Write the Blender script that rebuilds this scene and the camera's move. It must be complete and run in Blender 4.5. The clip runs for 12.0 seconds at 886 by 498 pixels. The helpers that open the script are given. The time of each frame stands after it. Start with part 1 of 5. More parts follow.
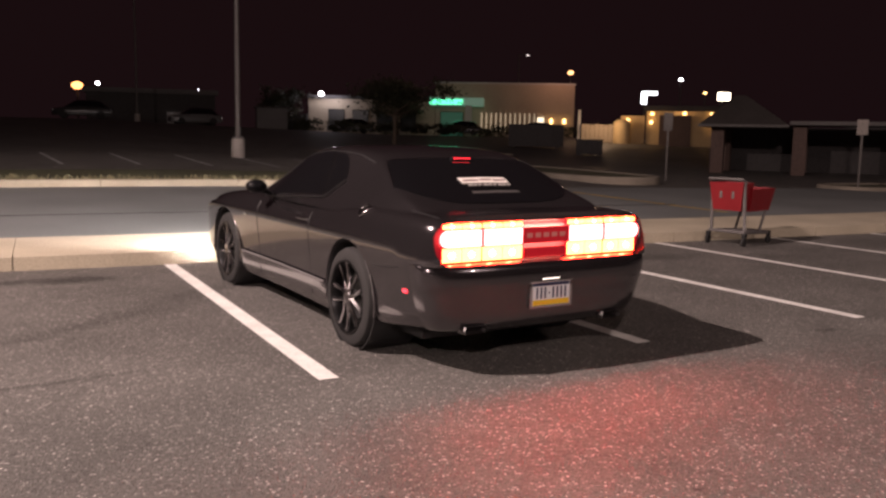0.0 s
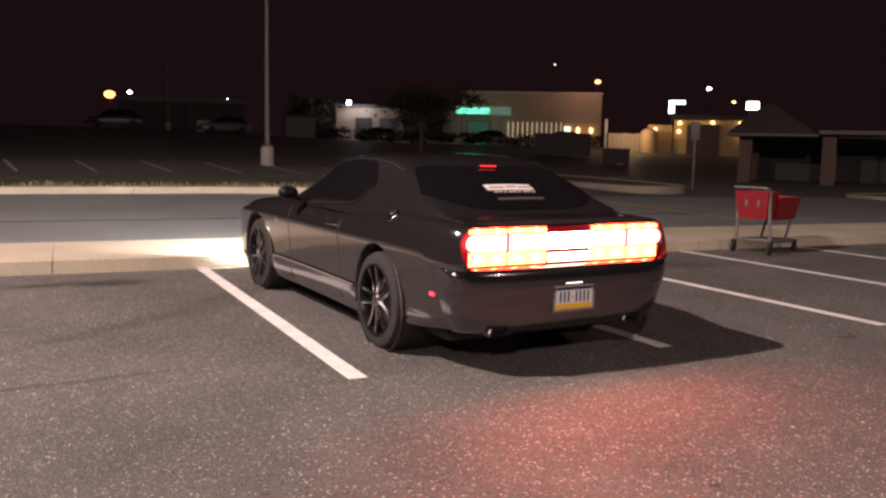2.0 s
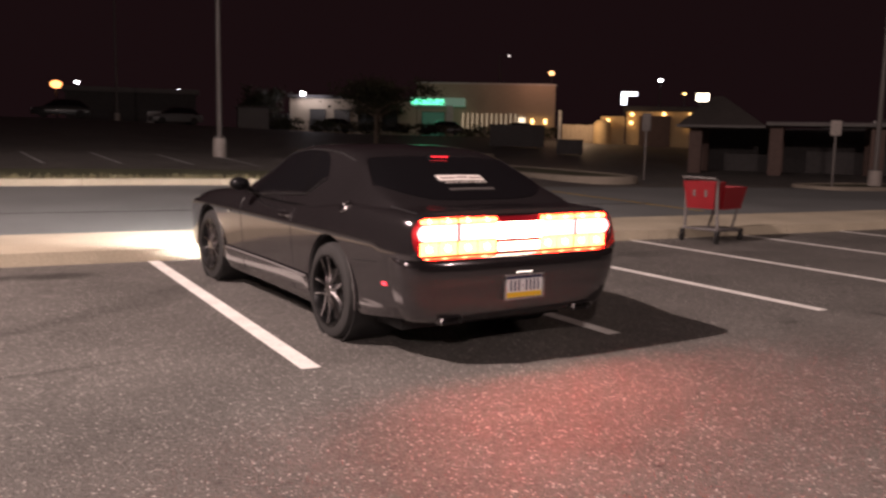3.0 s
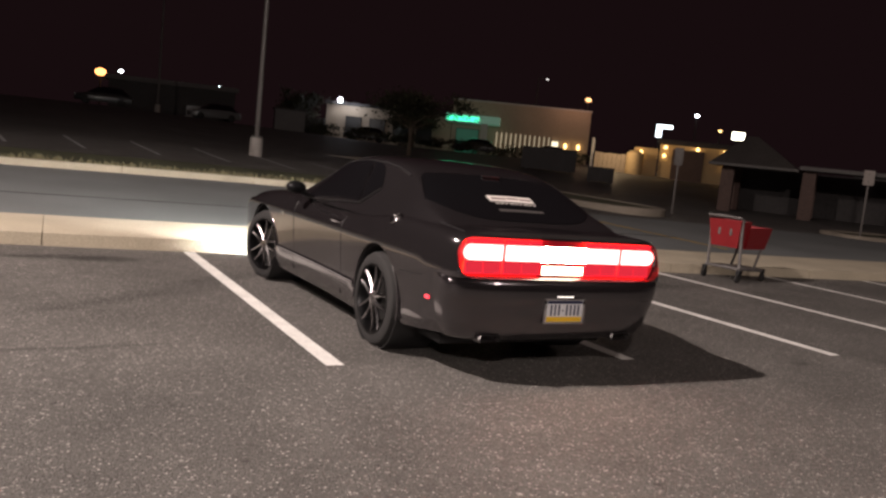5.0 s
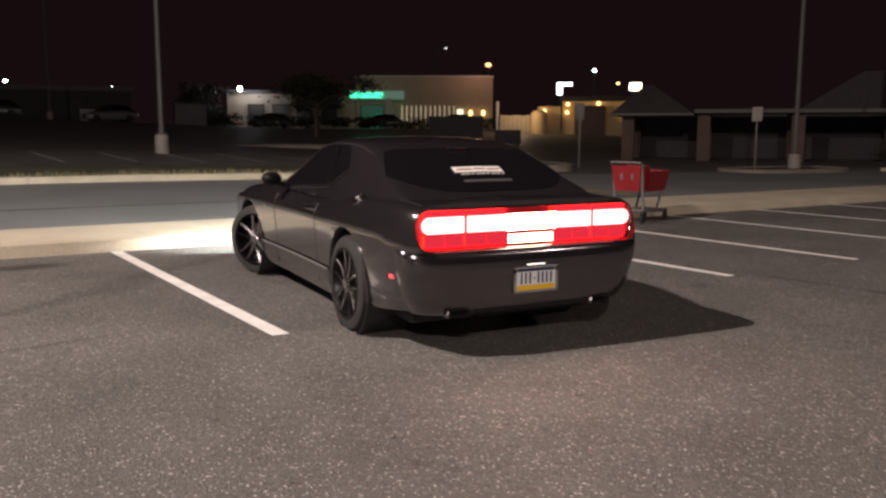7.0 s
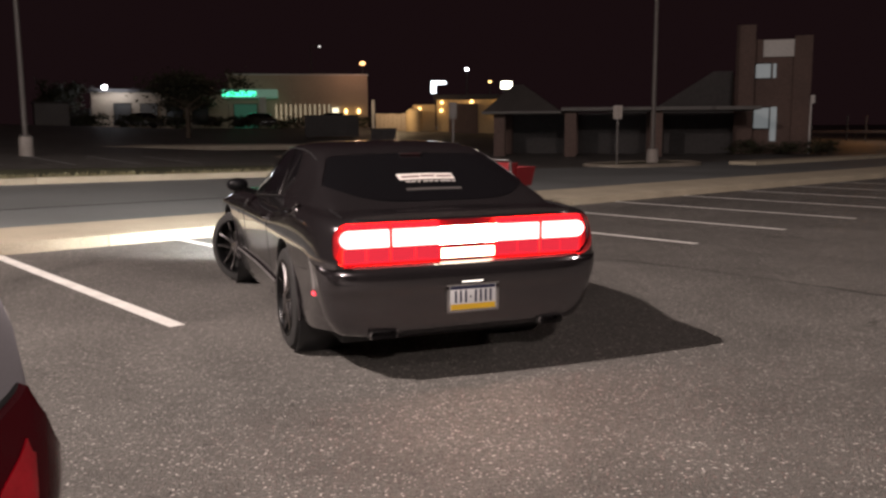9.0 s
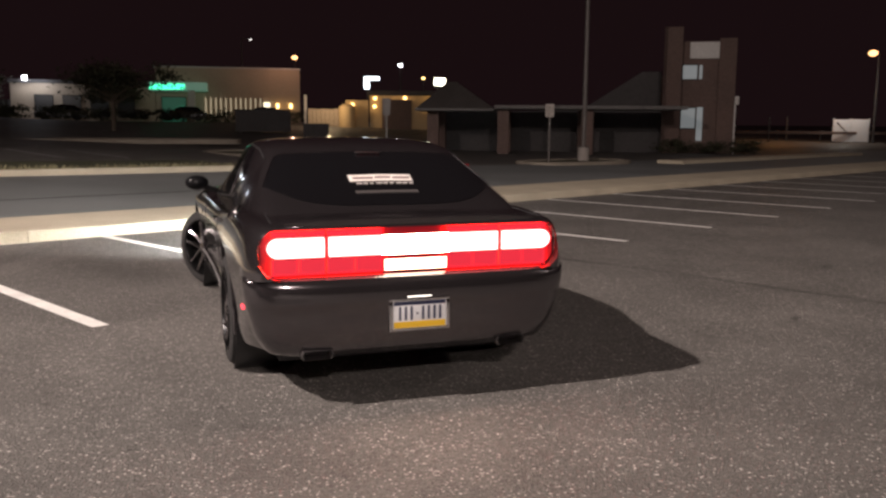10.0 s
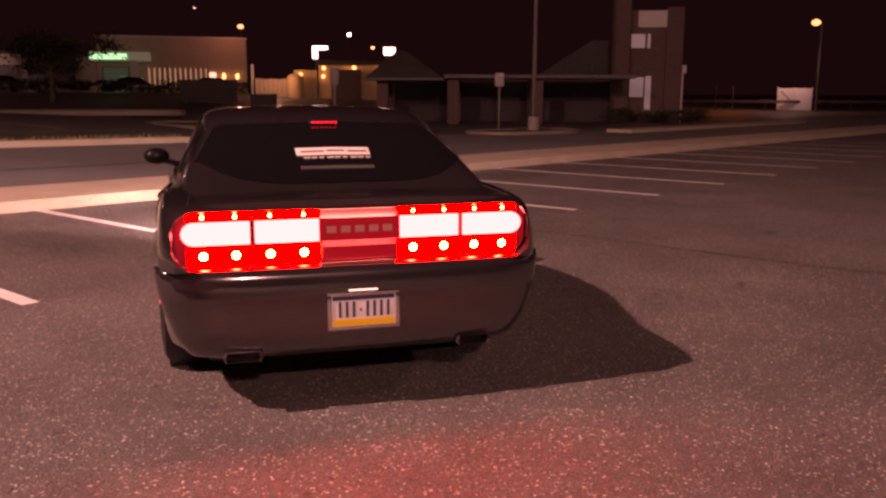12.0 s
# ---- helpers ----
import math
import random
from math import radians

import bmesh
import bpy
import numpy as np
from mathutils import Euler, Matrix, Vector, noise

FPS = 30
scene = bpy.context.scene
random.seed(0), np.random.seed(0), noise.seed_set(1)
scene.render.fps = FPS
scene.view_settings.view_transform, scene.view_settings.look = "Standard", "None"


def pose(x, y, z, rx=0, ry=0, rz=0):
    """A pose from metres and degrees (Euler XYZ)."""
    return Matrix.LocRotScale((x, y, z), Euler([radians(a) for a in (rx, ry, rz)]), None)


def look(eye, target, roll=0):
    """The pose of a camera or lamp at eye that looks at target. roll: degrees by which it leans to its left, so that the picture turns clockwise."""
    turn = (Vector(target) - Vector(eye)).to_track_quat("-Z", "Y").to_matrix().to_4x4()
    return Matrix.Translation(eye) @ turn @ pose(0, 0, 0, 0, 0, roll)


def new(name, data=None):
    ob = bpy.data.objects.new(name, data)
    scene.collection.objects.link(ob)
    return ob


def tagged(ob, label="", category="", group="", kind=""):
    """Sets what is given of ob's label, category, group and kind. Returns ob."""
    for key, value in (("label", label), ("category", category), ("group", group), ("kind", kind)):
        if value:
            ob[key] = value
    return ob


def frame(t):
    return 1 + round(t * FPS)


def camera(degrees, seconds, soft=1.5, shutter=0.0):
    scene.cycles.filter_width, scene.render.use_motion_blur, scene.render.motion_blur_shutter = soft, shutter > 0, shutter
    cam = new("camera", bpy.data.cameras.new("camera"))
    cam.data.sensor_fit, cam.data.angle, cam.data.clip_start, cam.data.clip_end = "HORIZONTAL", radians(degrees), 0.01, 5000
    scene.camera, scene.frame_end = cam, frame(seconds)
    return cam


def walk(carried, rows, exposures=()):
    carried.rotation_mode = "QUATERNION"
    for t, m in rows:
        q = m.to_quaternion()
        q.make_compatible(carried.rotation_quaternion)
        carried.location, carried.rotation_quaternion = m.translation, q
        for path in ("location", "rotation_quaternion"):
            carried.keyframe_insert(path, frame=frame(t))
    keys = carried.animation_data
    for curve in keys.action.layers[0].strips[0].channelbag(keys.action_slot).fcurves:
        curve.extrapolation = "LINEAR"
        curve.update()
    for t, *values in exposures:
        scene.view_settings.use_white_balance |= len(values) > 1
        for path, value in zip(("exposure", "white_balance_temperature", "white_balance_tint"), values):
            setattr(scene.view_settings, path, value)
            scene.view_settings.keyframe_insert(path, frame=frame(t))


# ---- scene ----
cam = camera(54.7, 12.0, soft=2.5, shutter=0.5)
PATH = [
    (0, (-2.113, -4.925, 1.535), (-1.109, -3.215, 1.273), 1.1),
    (0.5, (-2.163, -4.986, 1.526), (-1.195, -3.257, 1.257), 1.4),
    (1, (-2.129, -5.023, 1.539), (-1.168, -3.286, 1.291), 0.6),
    (1.5, (-2.153, -5.058, 1.538), (-1.2, -3.316, 1.301), 0.7),
    (2, (-2.202, -5.076, 1.529), (-1.25, -3.334, 1.286), 1.2),
    (2.5, (-2.225, -5.111, 1.529), (-1.255, -3.38, 1.282), 1.1),
    (3, (-2.208, -5.144, 1.528), (-1.168, -3.456, 1.267), 1.2),
    (3.2, (-2.228, -5.157, 1.523), (-1.151, -3.493, 1.252), 1.3),
    (4.8, (-2.312, -5.279, 1.535), (-1.288, -3.577, 1.299), 4.2),
    (5, (-2.377, -5.358, 1.542), (-1.383, -3.638, 1.314), 5.9),
    (5.5, (-2.406, -5.377, 1.522), (-1.516, -3.605, 1.26), 2.3),
    (6, (-2.506, -5.549, 1.514), (-1.61, -3.799, 1.15), -0.2),
    (6.5, (-2.598, -5.656, 1.51), (-1.609, -3.936, 1.253), -0.5),
    (6.7, (-2.624, -5.7, 1.51), (-1.525, -4.049, 1.249), 0.6),
    (8.3, (-3.072, -6.223, 1.538), (-1.841, -4.675, 1.24), -0.5),
    (8.5, (-3.088, -6.25, 1.538), (-1.8, -4.748, 1.242), -0.4),
    (9, (-3.132, -6.319, 1.557), (-1.764, -4.887, 1.275), -0.3),
    (9.5, (-3.13, -6.275, 1.546), (-1.691, -4.914, 1.27), 0.3),
    (10, (-3.099, -6.285, 1.561), (-1.624, -4.966, 1.271), 0.4),
    (10.5, (-3.043, -6.284, 1.56), (-1.535, -5.004, 1.262), -0.4),
    (11, (-3.02, -6.3, 1.552), (-1.497, -5.042, 1.237), -0.9),
    (11.5, (-3.096, -6.349, 1.535), (-1.568, -5.1, 1.208), -0.6),
    (12, (-2.964, -6.242, 1.532), (-1.426, -5.015, 1.176), 0.2),
]
walk(cam, [(t, look(eye, target, roll)) for t, eye, target, roll in PATH],
     [(0, 0.03, 6900, 24), (3.6, 0.03, 6900, 24), (4.3, -0.1, 6500, 12), (8.5, -0.06, 6500, 12), (9.5, 0.03, 6500, 12), (10.65, 0.03, 6500, 12), (11.0, 0.0, 8600, 62), (12, -0.44, 10400, 92)])

# ---------------------------------------------------------------- world and lights
world = bpy.data.worlds.new("night")
scene.world = world
world.use_nodes = True
world.node_tree.nodes["Background"].inputs[0].default_value = (0.0085, 0.0040, 0.0046, 1)
world.node_tree.nodes["Background"].inputs[1].default_value = 1.0


def lot_or_fill_lamp(x, y, z, watts, size, target, colour=(1.0, 0.85, 0.77), spread=170):
    data = bpy.data.lights.new("lot_or_fill_light", "AREA")
    data.shape, data.size, data.energy, data.color, data.spread = "DISK", size, watts, colour, radians(spread)
    lamp = new("lot_or_fill_light", data)
    lamp.matrix_world = look((x, y, z), target)
    return lamp


# the car park's floodlight to the side throws the car's shadow; two unseen fill lamps are added behind to lift the
# shade
lot_or_fill_lamp(-11.0, 2.0, 12.0, 4300, 0.35, (0, -2, 0))
lot_or_fill_lamp(-18.0, -26.0, 14.0, 3900, 1.2, (0, 0, 0))
lot_or_fill_lamp(14.0, -24.0, 14.0, 850, 1.2, (4, 0, 0))

# ---------------------------------------------------------------- materials


def nodes_of(name):
    m = bpy.data.materials.new(name)
    m.use_nodes = True
    return m, m.node_tree.nodes, m.node_tree.links, m.node_tree.nodes["Principled BSDF"]


def surface(name, colour, rough=0.6, metal=0.0, vary=0.25, grain=60.0, patch=1.5, bump=0.15, coat=0.0, depth=0.01):
    """A painted or natural surface: colour varied at two scales, roughness likewise, fine relief."""
    m, n, l, b = nodes_of(name)
    where = n.new("ShaderNodeNewGeometry")
    fine, broad = n.new("ShaderNodeTexNoise"), n.new("ShaderNodeTexNoise")
    fine.inputs["Scale"].default_value, broad.inputs["Scale"].default_value = grain, patch
    fine.inputs["Detail"].default_value, broad.inputs["Detail"].default_value = 3, 5
    add = n.new("ShaderNodeMath")
    add.operation = "ADD"
    ramp = n.new("ShaderNodeMapRange")
    ramp.inputs["From Min"].default_value, ramp.inputs["From Max"].default_value = 0.6, 1.4
    ramp.inputs["To Min"].default_value, ramp.inputs["To Max"].default_value = 1 - vary, 1 + vary
    mix = n.new("ShaderNodeVectorMath")
    mix.operation = "SCALE"
    mix.inputs[0].default_value = colour
    for tex in (fine, broad):
        l.new(where.outputs["Position"], tex.inputs["Vector"])
    l.new(fine.outputs[0], add.inputs[0])
    l.new(broad.outputs[0], add.inputs[1])
    l.new(add.outputs[0], ramp.inputs["Value"])
    l.new(ramp.outputs[0], mix.inputs["Scale"])
    l.new(mix.outputs[0], b.inputs["Base Color"])
    rr = n.new("ShaderNodeMapRange")
    rr.inputs["To Min"].default_value, rr.inputs["To Max"].default_value = max(0.03, rough - 0.12), min(1, rough + 0.12)
    l.new(broad.outputs[0], rr.inputs["Value"])
    l.new(rr.outputs[0], b.inputs["Roughness"])
    b.inputs["Metallic"].default_value, b.inputs["Coat Weight"].default_value = metal, coat
    b.inputs["Coat Roughness"].default_value = 0.06
    if bump:
        bp = n.new("ShaderNodeBump")
        bp.inputs["Strength"].default_value, bp.inputs["Distance"].default_value = bump, depth
        l.new(fine.outputs[0], bp.inputs["Height"])
        l.new(bp.outputs[0], b.inputs["Normal"])
    return m


def plain(name, colour, rough=0.5, metal=0.0, coat=0.0):
    m, n, l, b = nodes_of(name)
    b.inputs["Base Color"].default_value = (*colour, 1)
    b.inputs["Roughness"].default_value, b.inputs["Metallic"].default_value = rough, metal
    b.inputs["Coat Weight"].default_value = coat
    return m


def glow(name, colour, strength, base=(0.02, 0.02, 0.02)):
    m, n, l, b = nodes_of(name)
    b.inputs["Base Color"].default_value = (*base, 1)
    b.inputs["Emission Color"].default_value = (*colour, 1)
    b.inputs["Emission Strength"].default_value = strength
    return m


def asphalt():
    m, n, l, b = nodes_of("asphalt")
    where = n.new("ShaderNodeNewGeometry")

    def noise_of(scale, detail, rough=0.6):
        t = n.new("ShaderNodeTexNoise")
        t.inputs["Scale"].default_value, t.inputs["Detail"].default_value, t.inputs["Roughness"].default_value = scale, detail, rough
        l.new(where.outputs["Position"], t.inputs["Vector"])
        return t

    def mapped(socket, a, c, lo, hi):
        r = n.new("ShaderNodeMapRange")
        for key, v in (("From Min", a), ("From Max", c), ("To Min", lo), ("To Max", hi)):
            r.inputs[key].default_value = v
        l.new(socket, r.inputs["Value"])
        return r.outputs[0]

    def times(p, q):
        k = n.new("ShaderNodeMath")
        k.operation = "MULTIPLY"
        l.new(p, k.inputs[0])
        l.new(q, k.inputs[1])
        return k.outputs[0]

    stones = n.new("ShaderNodeTexVoronoi")
    stones.inputs["Scale"].default_value = 95
    l.new(where.outputs["Position"], stones.inputs["Vector"])
    tone = n.new("ShaderNodeSeparateColor")
    l.new(stones.outputs["Color"], tone.inputs[0])
    coarse = n.new("ShaderNodeTexVoronoi")
    coarse.inputs["Scale"].default_value = 100
    l.new(where.outputs["Position"], coarse.inputs["Vector"])
    tone2 = n.new("ShaderNodeSeparateColor")
    l.new(coarse.outputs["Color"], tone2.inputs[0])
    speck = mapped(tone.outputs[0], 0.0, 1.0, 0.68, 1.30)
    pale = mapped(tone2.outputs[1], 0.94, 0.985, 1.0, 4.6)
    blotch = mapped(noise_of(0.9, 6).outputs[0], 0.3, 0.72, 0.78, 1.22)
    wide = mapped(noise_of(0.16, 3).outputs[0], 0.3, 0.7, 0.85, 1.15)
    oil = mapped(noise_of(0.55, 4, 0.7).outputs[0], 0.24, 0.37, 0.5, 1.0)
    dots = mapped(noise_of(6.5, 2).outputs[0], 0.26, 0.30, 0.42, 1.0)
    total = times(times(times(speck, pale), times(blotch, wide)), times(oil, dots))
    # oil stains and scuffs, each an uneven oval: x, y, half length, half width, turn, darkness
    for x, y, a, c, turn, dark in ((-0.95, 4.42, 0.50, 0.26, -6, 0.36), (-1.7, 4.5, 0.45, 0.16, -4, 0.42), (0.2, 3.4, 1.6, 0.20, 35, 0.72), (-1.2, 2.2, 1.5, 0.16, 32, 0.72), (3.9, 3.9, 0.8, 0.3, 0, 0.6), (1.3, 2.6, 0.5, 1.2, 0, 0.68), (6.84, -3.16, 0.22, 0.09, 0, 0.5), (3.96, -3.86, 0.2, 0.05, 10, 0.5),
                                   (4.18, -0.53, 0.16, 0.07, 0, 0.5), (-1.9, 0.6, 1.1, 0.05, 4, 0.6), (7.7, 2.6, 0.8, 0.35, -20, 0.7), (5.9, 3.3, 0.9, 0.3, 0, 0.7)):
        m_ = n.new("ShaderNodeMapping")
        m_.vector_type = "TEXTURE"
        m_.inputs["Location"].default_value, m_.inputs["Rotation"].default_value, m_.inputs["Scale"].default_value = (x, y, 0), (0, 0, radians(turn)), (a, c, 1)
        l.new(where.outputs["Position"], m_.inputs["Vector"])
        wob = n.new("ShaderNodeVectorMath")
        wob.operation = "ADD"
        sub = n.new("ShaderNodeVectorMath")
        sub.operation = "MULTIPLY_ADD"
        sub.inputs[1].default_value, sub.inputs[2].default_value = (1.4, 1.4, 0), (-0.7, -0.7, 0)
        l.new(noise_of(3.0, 4).outputs["Color"], sub.inputs[0])
        l.new(m_.outputs[0], wob.inputs[0])
        l.new(sub.outputs[0], wob.inputs[1])
        far = n.new("ShaderNodeVectorMath")
        far.operation = "LENGTH"
        l.new(wob.outputs[0], far.inputs[0])
        total = times(total, mapped(far.outputs["Value"], 0.35, 1.15, dark, 1.0))
    colour = n.new("ShaderNodeVectorMath")
    colour.operation = "SCALE"
    colour.inputs[0].default_value = (0.106, 0.099, 0.092)
    l.new(total, colour.inputs["Scale"])
    l.new(colour.outputs[0], b.inputs["Base Color"])
    l.new(mapped(tone.outputs[1], 0, 1, 0.45, 0.95), b.inputs["Roughness"])
    bp = n.new("ShaderNodeBump")
    bp.inputs["Strength"].default_value, bp.inputs["Distance"].default_value = 0.9, 0.006
    l.new(stones.outputs["Distance"], bp.inputs["Height"])
    l.new(bp.outputs[0], b.inputs["Normal"])
    return m


ASPHALT = asphalt()
ROAD = surface("road_asphalt", (0.175, 0.184, 0.184), 0.75, vary=0.3, grain=70, patch=0.35, bump=0.5, depth=0.005)
CONCRETE = surface("kerb_concrete", (0.47, 0.41, 0.31), 0.85, vary=0.22, grain=45, patch=1.1, bump=0.5, depth=0.004)
PAINT = surface("line_paint", (0.74, 0.72, 0.69), 0.6, vary=0.28, grain=55, patch=3.5, bump=0.5, depth=0.003)
PAINT_OLD = surface("worn_line_paint", (0.42, 0.42, 0.42), 0.75, vary=0.45, grain=40, patch=2.5, bump=0.4, depth=0.003)
YELLOW = surface("yellow_road_paint", (0.52, 0.33, 0.05), 0.7, vary=0.35, grain=40, patch=2, bump=0.3, depth=0.003)
GRASS = surface("grass", (0.065, 0.066, 0.035), 0.9, vary=0.6, grain=25, patch=1.2, bump=0.6, depth=0.03)
LEAF = surface("leaf", (0.042, 0.042, 0.022), 0.7, vary=0.5, grain=12, patch=0.8, bump=0)
BARK = surface("bark", (0.10, 0.075, 0.055), 0.9, vary=0.4, grain=30, patch=3, bump=0.6, depth=0.02)
CARPAINT = surface("granite_metallic_paint", (0.100, 0.090, 0.096), 0.15, 0.85, vary=0.07, grain=420, patch=1.0, bump=0.02, coat=1.0, depth=0.001)
TRIM = surface("black_plastic", (0.012, 0.012, 0.013), 0.5, vary=0.25, grain=300, patch=6, bump=0.05, depth=0.001)
TYRE = surface("tyre_rubber", (0.022, 0.021, 0.021), 0.8, vary=0.3, grain=160, patch=9, bump=0.3, depth=0.003)
RIM = surface("dark_chrome", (0.30, 0.285, 0.29), 0.2, 1.0, vary=0.15, grain=200, patch=8, bump=0.02, depth=0.001)
CHROME = plain("chrome", (0.75, 0.75, 0.76), 0.08, 1.0)
MIRRORBLACK = plain("mirror_black", (0.006, 0.006, 0.007), 0.35)
MIRRORBLACK.node_tree.nodes["Principled BSDF"].inputs["Specular IOR Level"].default_value = 0.12
TINT = plain("tinted_glass", (0.006, 0.006, 0.007), 0.05, 0.0, 0.5)
REDGLOW = glow("lit_red_lens", (1.0, 0.02, 0.045), 0.16, (0.15, 0.003, 0.006))
TAILLIT = glow("tail_light_lit", (1.0, 0.15, 0.14), 11.0)
BRAKELIT = glow("brake_light_lit", (1.0, 0.0205, 0.0058), 140.0)
BRAKESPOT = glow("brake_light_spot", (1.0, 0.6, 0.25), 30.0)
REDCELL = glow("red_lens_cell", (1.0, 0.03, 0.06), 0.75, (0.16, 0.003, 0.006))
# red glare over the unlit centre lamp, put into its lens as glow
REDVEIL = glow("red_veiled_lens", (1.0, 0.012, 0.03), 0.24, (0.22, 0.004, 0.008))
REVERSE = glow("reversing_light_lit", (1.0, 0.83, 0.60), 58.0)
REVERSE_LOW = glow("lower_reversing_lit", (1.0, 0.62, 0.42), 12.0)
# a darker, rougher metal than the chrome trim
TIP = plain("dark_steel_tip", (0.22, 0.21, 0.21), 0.36, 1.0)
HEADLIT = glow("headlight_lit", (0.95, 1.0, 0.97), 5200.0)
PLATE_GLINT = glow("plate_glint_glow", (1.0, 0.9, 0.8), 3.0)
MARKERLIT = glow("side_marker_lit", (1.0, 0.05, 0.07), 3.0)
WHITE = surface("white_plate", (0.72, 0.72, 0.74), 0.5, vary=0.06, grain=50, patch=8, bump=0)
STICKER = surface("white_sticker", (0.8, 0.74, 0.7), 0.5, vary=0.06, grain=50, patch=8, bump=0)
PLATEYELLOW = plain("plate_yellow", (0.85, 0.52, 0.03), 0.5)
INK = plain("plate_ink", (0.02, 0.025, 0.07), 0.5)
POLE = surface("galvanised_pole", (0.11, 0.098, 0.092), 0.6, 0.2, vary=0.2, grain=30, patch=2, bump=0.1)
FOOTING = surface("concrete_footing", (0.27, 0.24, 0.22), 0.9, vary=0.25, grain=25, patch=2, bump=0.4)

# ---------------------------------------------------------------- mesh tools


def link(name, bm, material, parent=None, label="", smooth=None):
    me = bpy.data.meshes.new(name)
    bmesh.ops.recalc_face_normals(bm, faces=bm.faces)
    bm.to_mesh(me)
    bm.free()
    for m in material if isinstance(material, (list, tuple)) else (material,):
        me.materials.append(m)
    if smooth is not None:
        me.shade_smooth()
        me.set_sharp_from_angle(angle=radians(smooth))
    ob = new(name, me)
    ob.parent = parent
    if label:
        ob["label"] = label
    return ob


def part(name, bm, material, parent, label="", smooth=35):
    return link(name, bm, material, parent, label, smooth)


def thing(name, at, label, category, group="", kind="", rz=0.0):
    ob = new(name)
    ob.matrix_world = pose(*at, 0, 0, rz)
    return tagged(ob, label, category, group, kind)


def box(bm, x0, x1, y0, y1, z0, z1, bevel=0.0, m=None):
    r = bmesh.ops.create_cube(bm, size=1.0)
    vs = r["verts"]
    for v in vs:
        v.co = Vector(((x0 + x1) / 2 + v.co.x * (x1 - x0), (y0 + y1) / 2 + v.co.y * (y1 - y0), (z0 + z1) / 2 + v.co.z * (z1 - z0)))
    if bevel:
        es = list({e for v in vs for e in v.link_edges})
        r = bmesh.ops.bevel(bm, geom=es, offset=bevel, segments=2, affect="EDGES", profile=0.6)
        vs = list({v for f in r["faces"] for v in f.verts} | {v for v in vs if v.is_valid})
    if m is not None:
        bmesh.ops.transform(bm, matrix=m, verts=vs)
    return bm


def block(x0, x1, y0, y1, z0, z1, bevel=0.0):
    return box(bmesh.new(), x0, x1, y0, y1, z0, z1, bevel)


def tube(bm, points, radii, sides=10):
    """A tapered tube along points."""
    rings = []
    pts = [Vector(p) for p in points]
    for i, p in enumerate(pts):
        d = (pts[min(i + 1, len(pts) - 1)] - pts[max(i - 1, 0)]).normalized()
        a = d.orthogonal().normalized()
        if rings:
            a = (prev - d * prev.dot(d)).normalized()
        prev = a
        c = d.cross(a)
        r = radii[i] if isinstance(radii, (list, tuple)) else radii
        rings.append([bm.verts.new(p + (a * math.cos(k * math.tau / sides) + c * math.sin(k * math.tau / sides)) * r) for k in range(sides)])
    for r0, r1 in zip(rings, rings[1:]):
        for k in range(sides):
            bm.faces.new((r0[k], r0[(k + 1) % sides], r1[(k + 1) % sides], r1[k]))
    bm.faces.new(rings[0][::-1])
    bm.faces.new(rings[-1])
    return bm


def lathe(bm, profile, sides=32, axis="x", at=(0, 0, 0), caps=True):
    """Turns a profile of (along, radius) round an axis."""
    rings = []
    for s, r in profile:
        ring = []
        for k in range(sides):
            c, d = math.cos(k * math.tau / sides) * r, math.sin(k * math.tau / sides) * r
            ring.append(bm.verts.new(Vector(at) + Vector((s, c, d) if axis == "x" else (c, d, s))))
        rings.append(ring)
    for r0, r1 in zip(rings, rings[1:]):
        for k in range(sides):
            bm.faces.new((r0[k], r0[(k + 1) % sides], r1[(k + 1) % sides], r1[k]))
    if caps:
        bm.faces.new(rings[0][::-1])
        bm.faces.new(rings[-1])
    return bm


def sheet(bm, f, nu, nv, thick=0.0, normal=None):
    """A grid of points f(a, b), a and b from 0 to 1, given thickness inwards."""
    g = [[bm.verts.new(f(i / nu, j / nv)) for j in range(nv + 1)] for i in range(nu + 1)]
    faces = [bm.faces.new((g[i][j], g[i + 1][j], g[i + 1][j + 1], g[i][j + 1])) for i in range(nu) for j in range(nv)]
    if thick:
        bm.normal_update()
        bmesh.ops.solidify(bm, geom=faces, thickness=thick)
    return bm


def curve(table, s):
    """Smooth interpolation in a table of (key, value)."""
    if s <= table[0][0]:
        return table[0][1]
    for (a, p), (c, q) in zip(table, table[1:]):
        if s <= c:
            k = (s - a) / (c - a)
            return p + (q - p) * k
    return table[-1][1]


def eased(table, s):
    """Rounded interpolation in a table of (key, value): no corners at the keys."""
    keys = [k for k, _ in table]
    if s <= keys[0] or s >= keys[-1]:
        return curve(table, s)
    i = max(k for k in range(len(keys) - 1) if keys[k] <= s)
    (a, p), (c, q) = table[i], table[i + 1]
    m0 = (q - table[i - 1][1]) / (c - table[i - 1][0]) if i else (q - p) / (c - a)
    m1 = (table[i + 2][1] - p) / (table[i + 2][0] - a) if i + 2 < len(table) else (q - p) / (c - a)
    h, k = c - a, (s - a) / (c - a)
    return (2 * k ** 3 - 3 * k * k + 1) * p + (k ** 3 - 2 * k * k + k) * h * m0 + (3 * k * k - 2 * k ** 3) * q + (k ** 3 - k * k) * h * m1


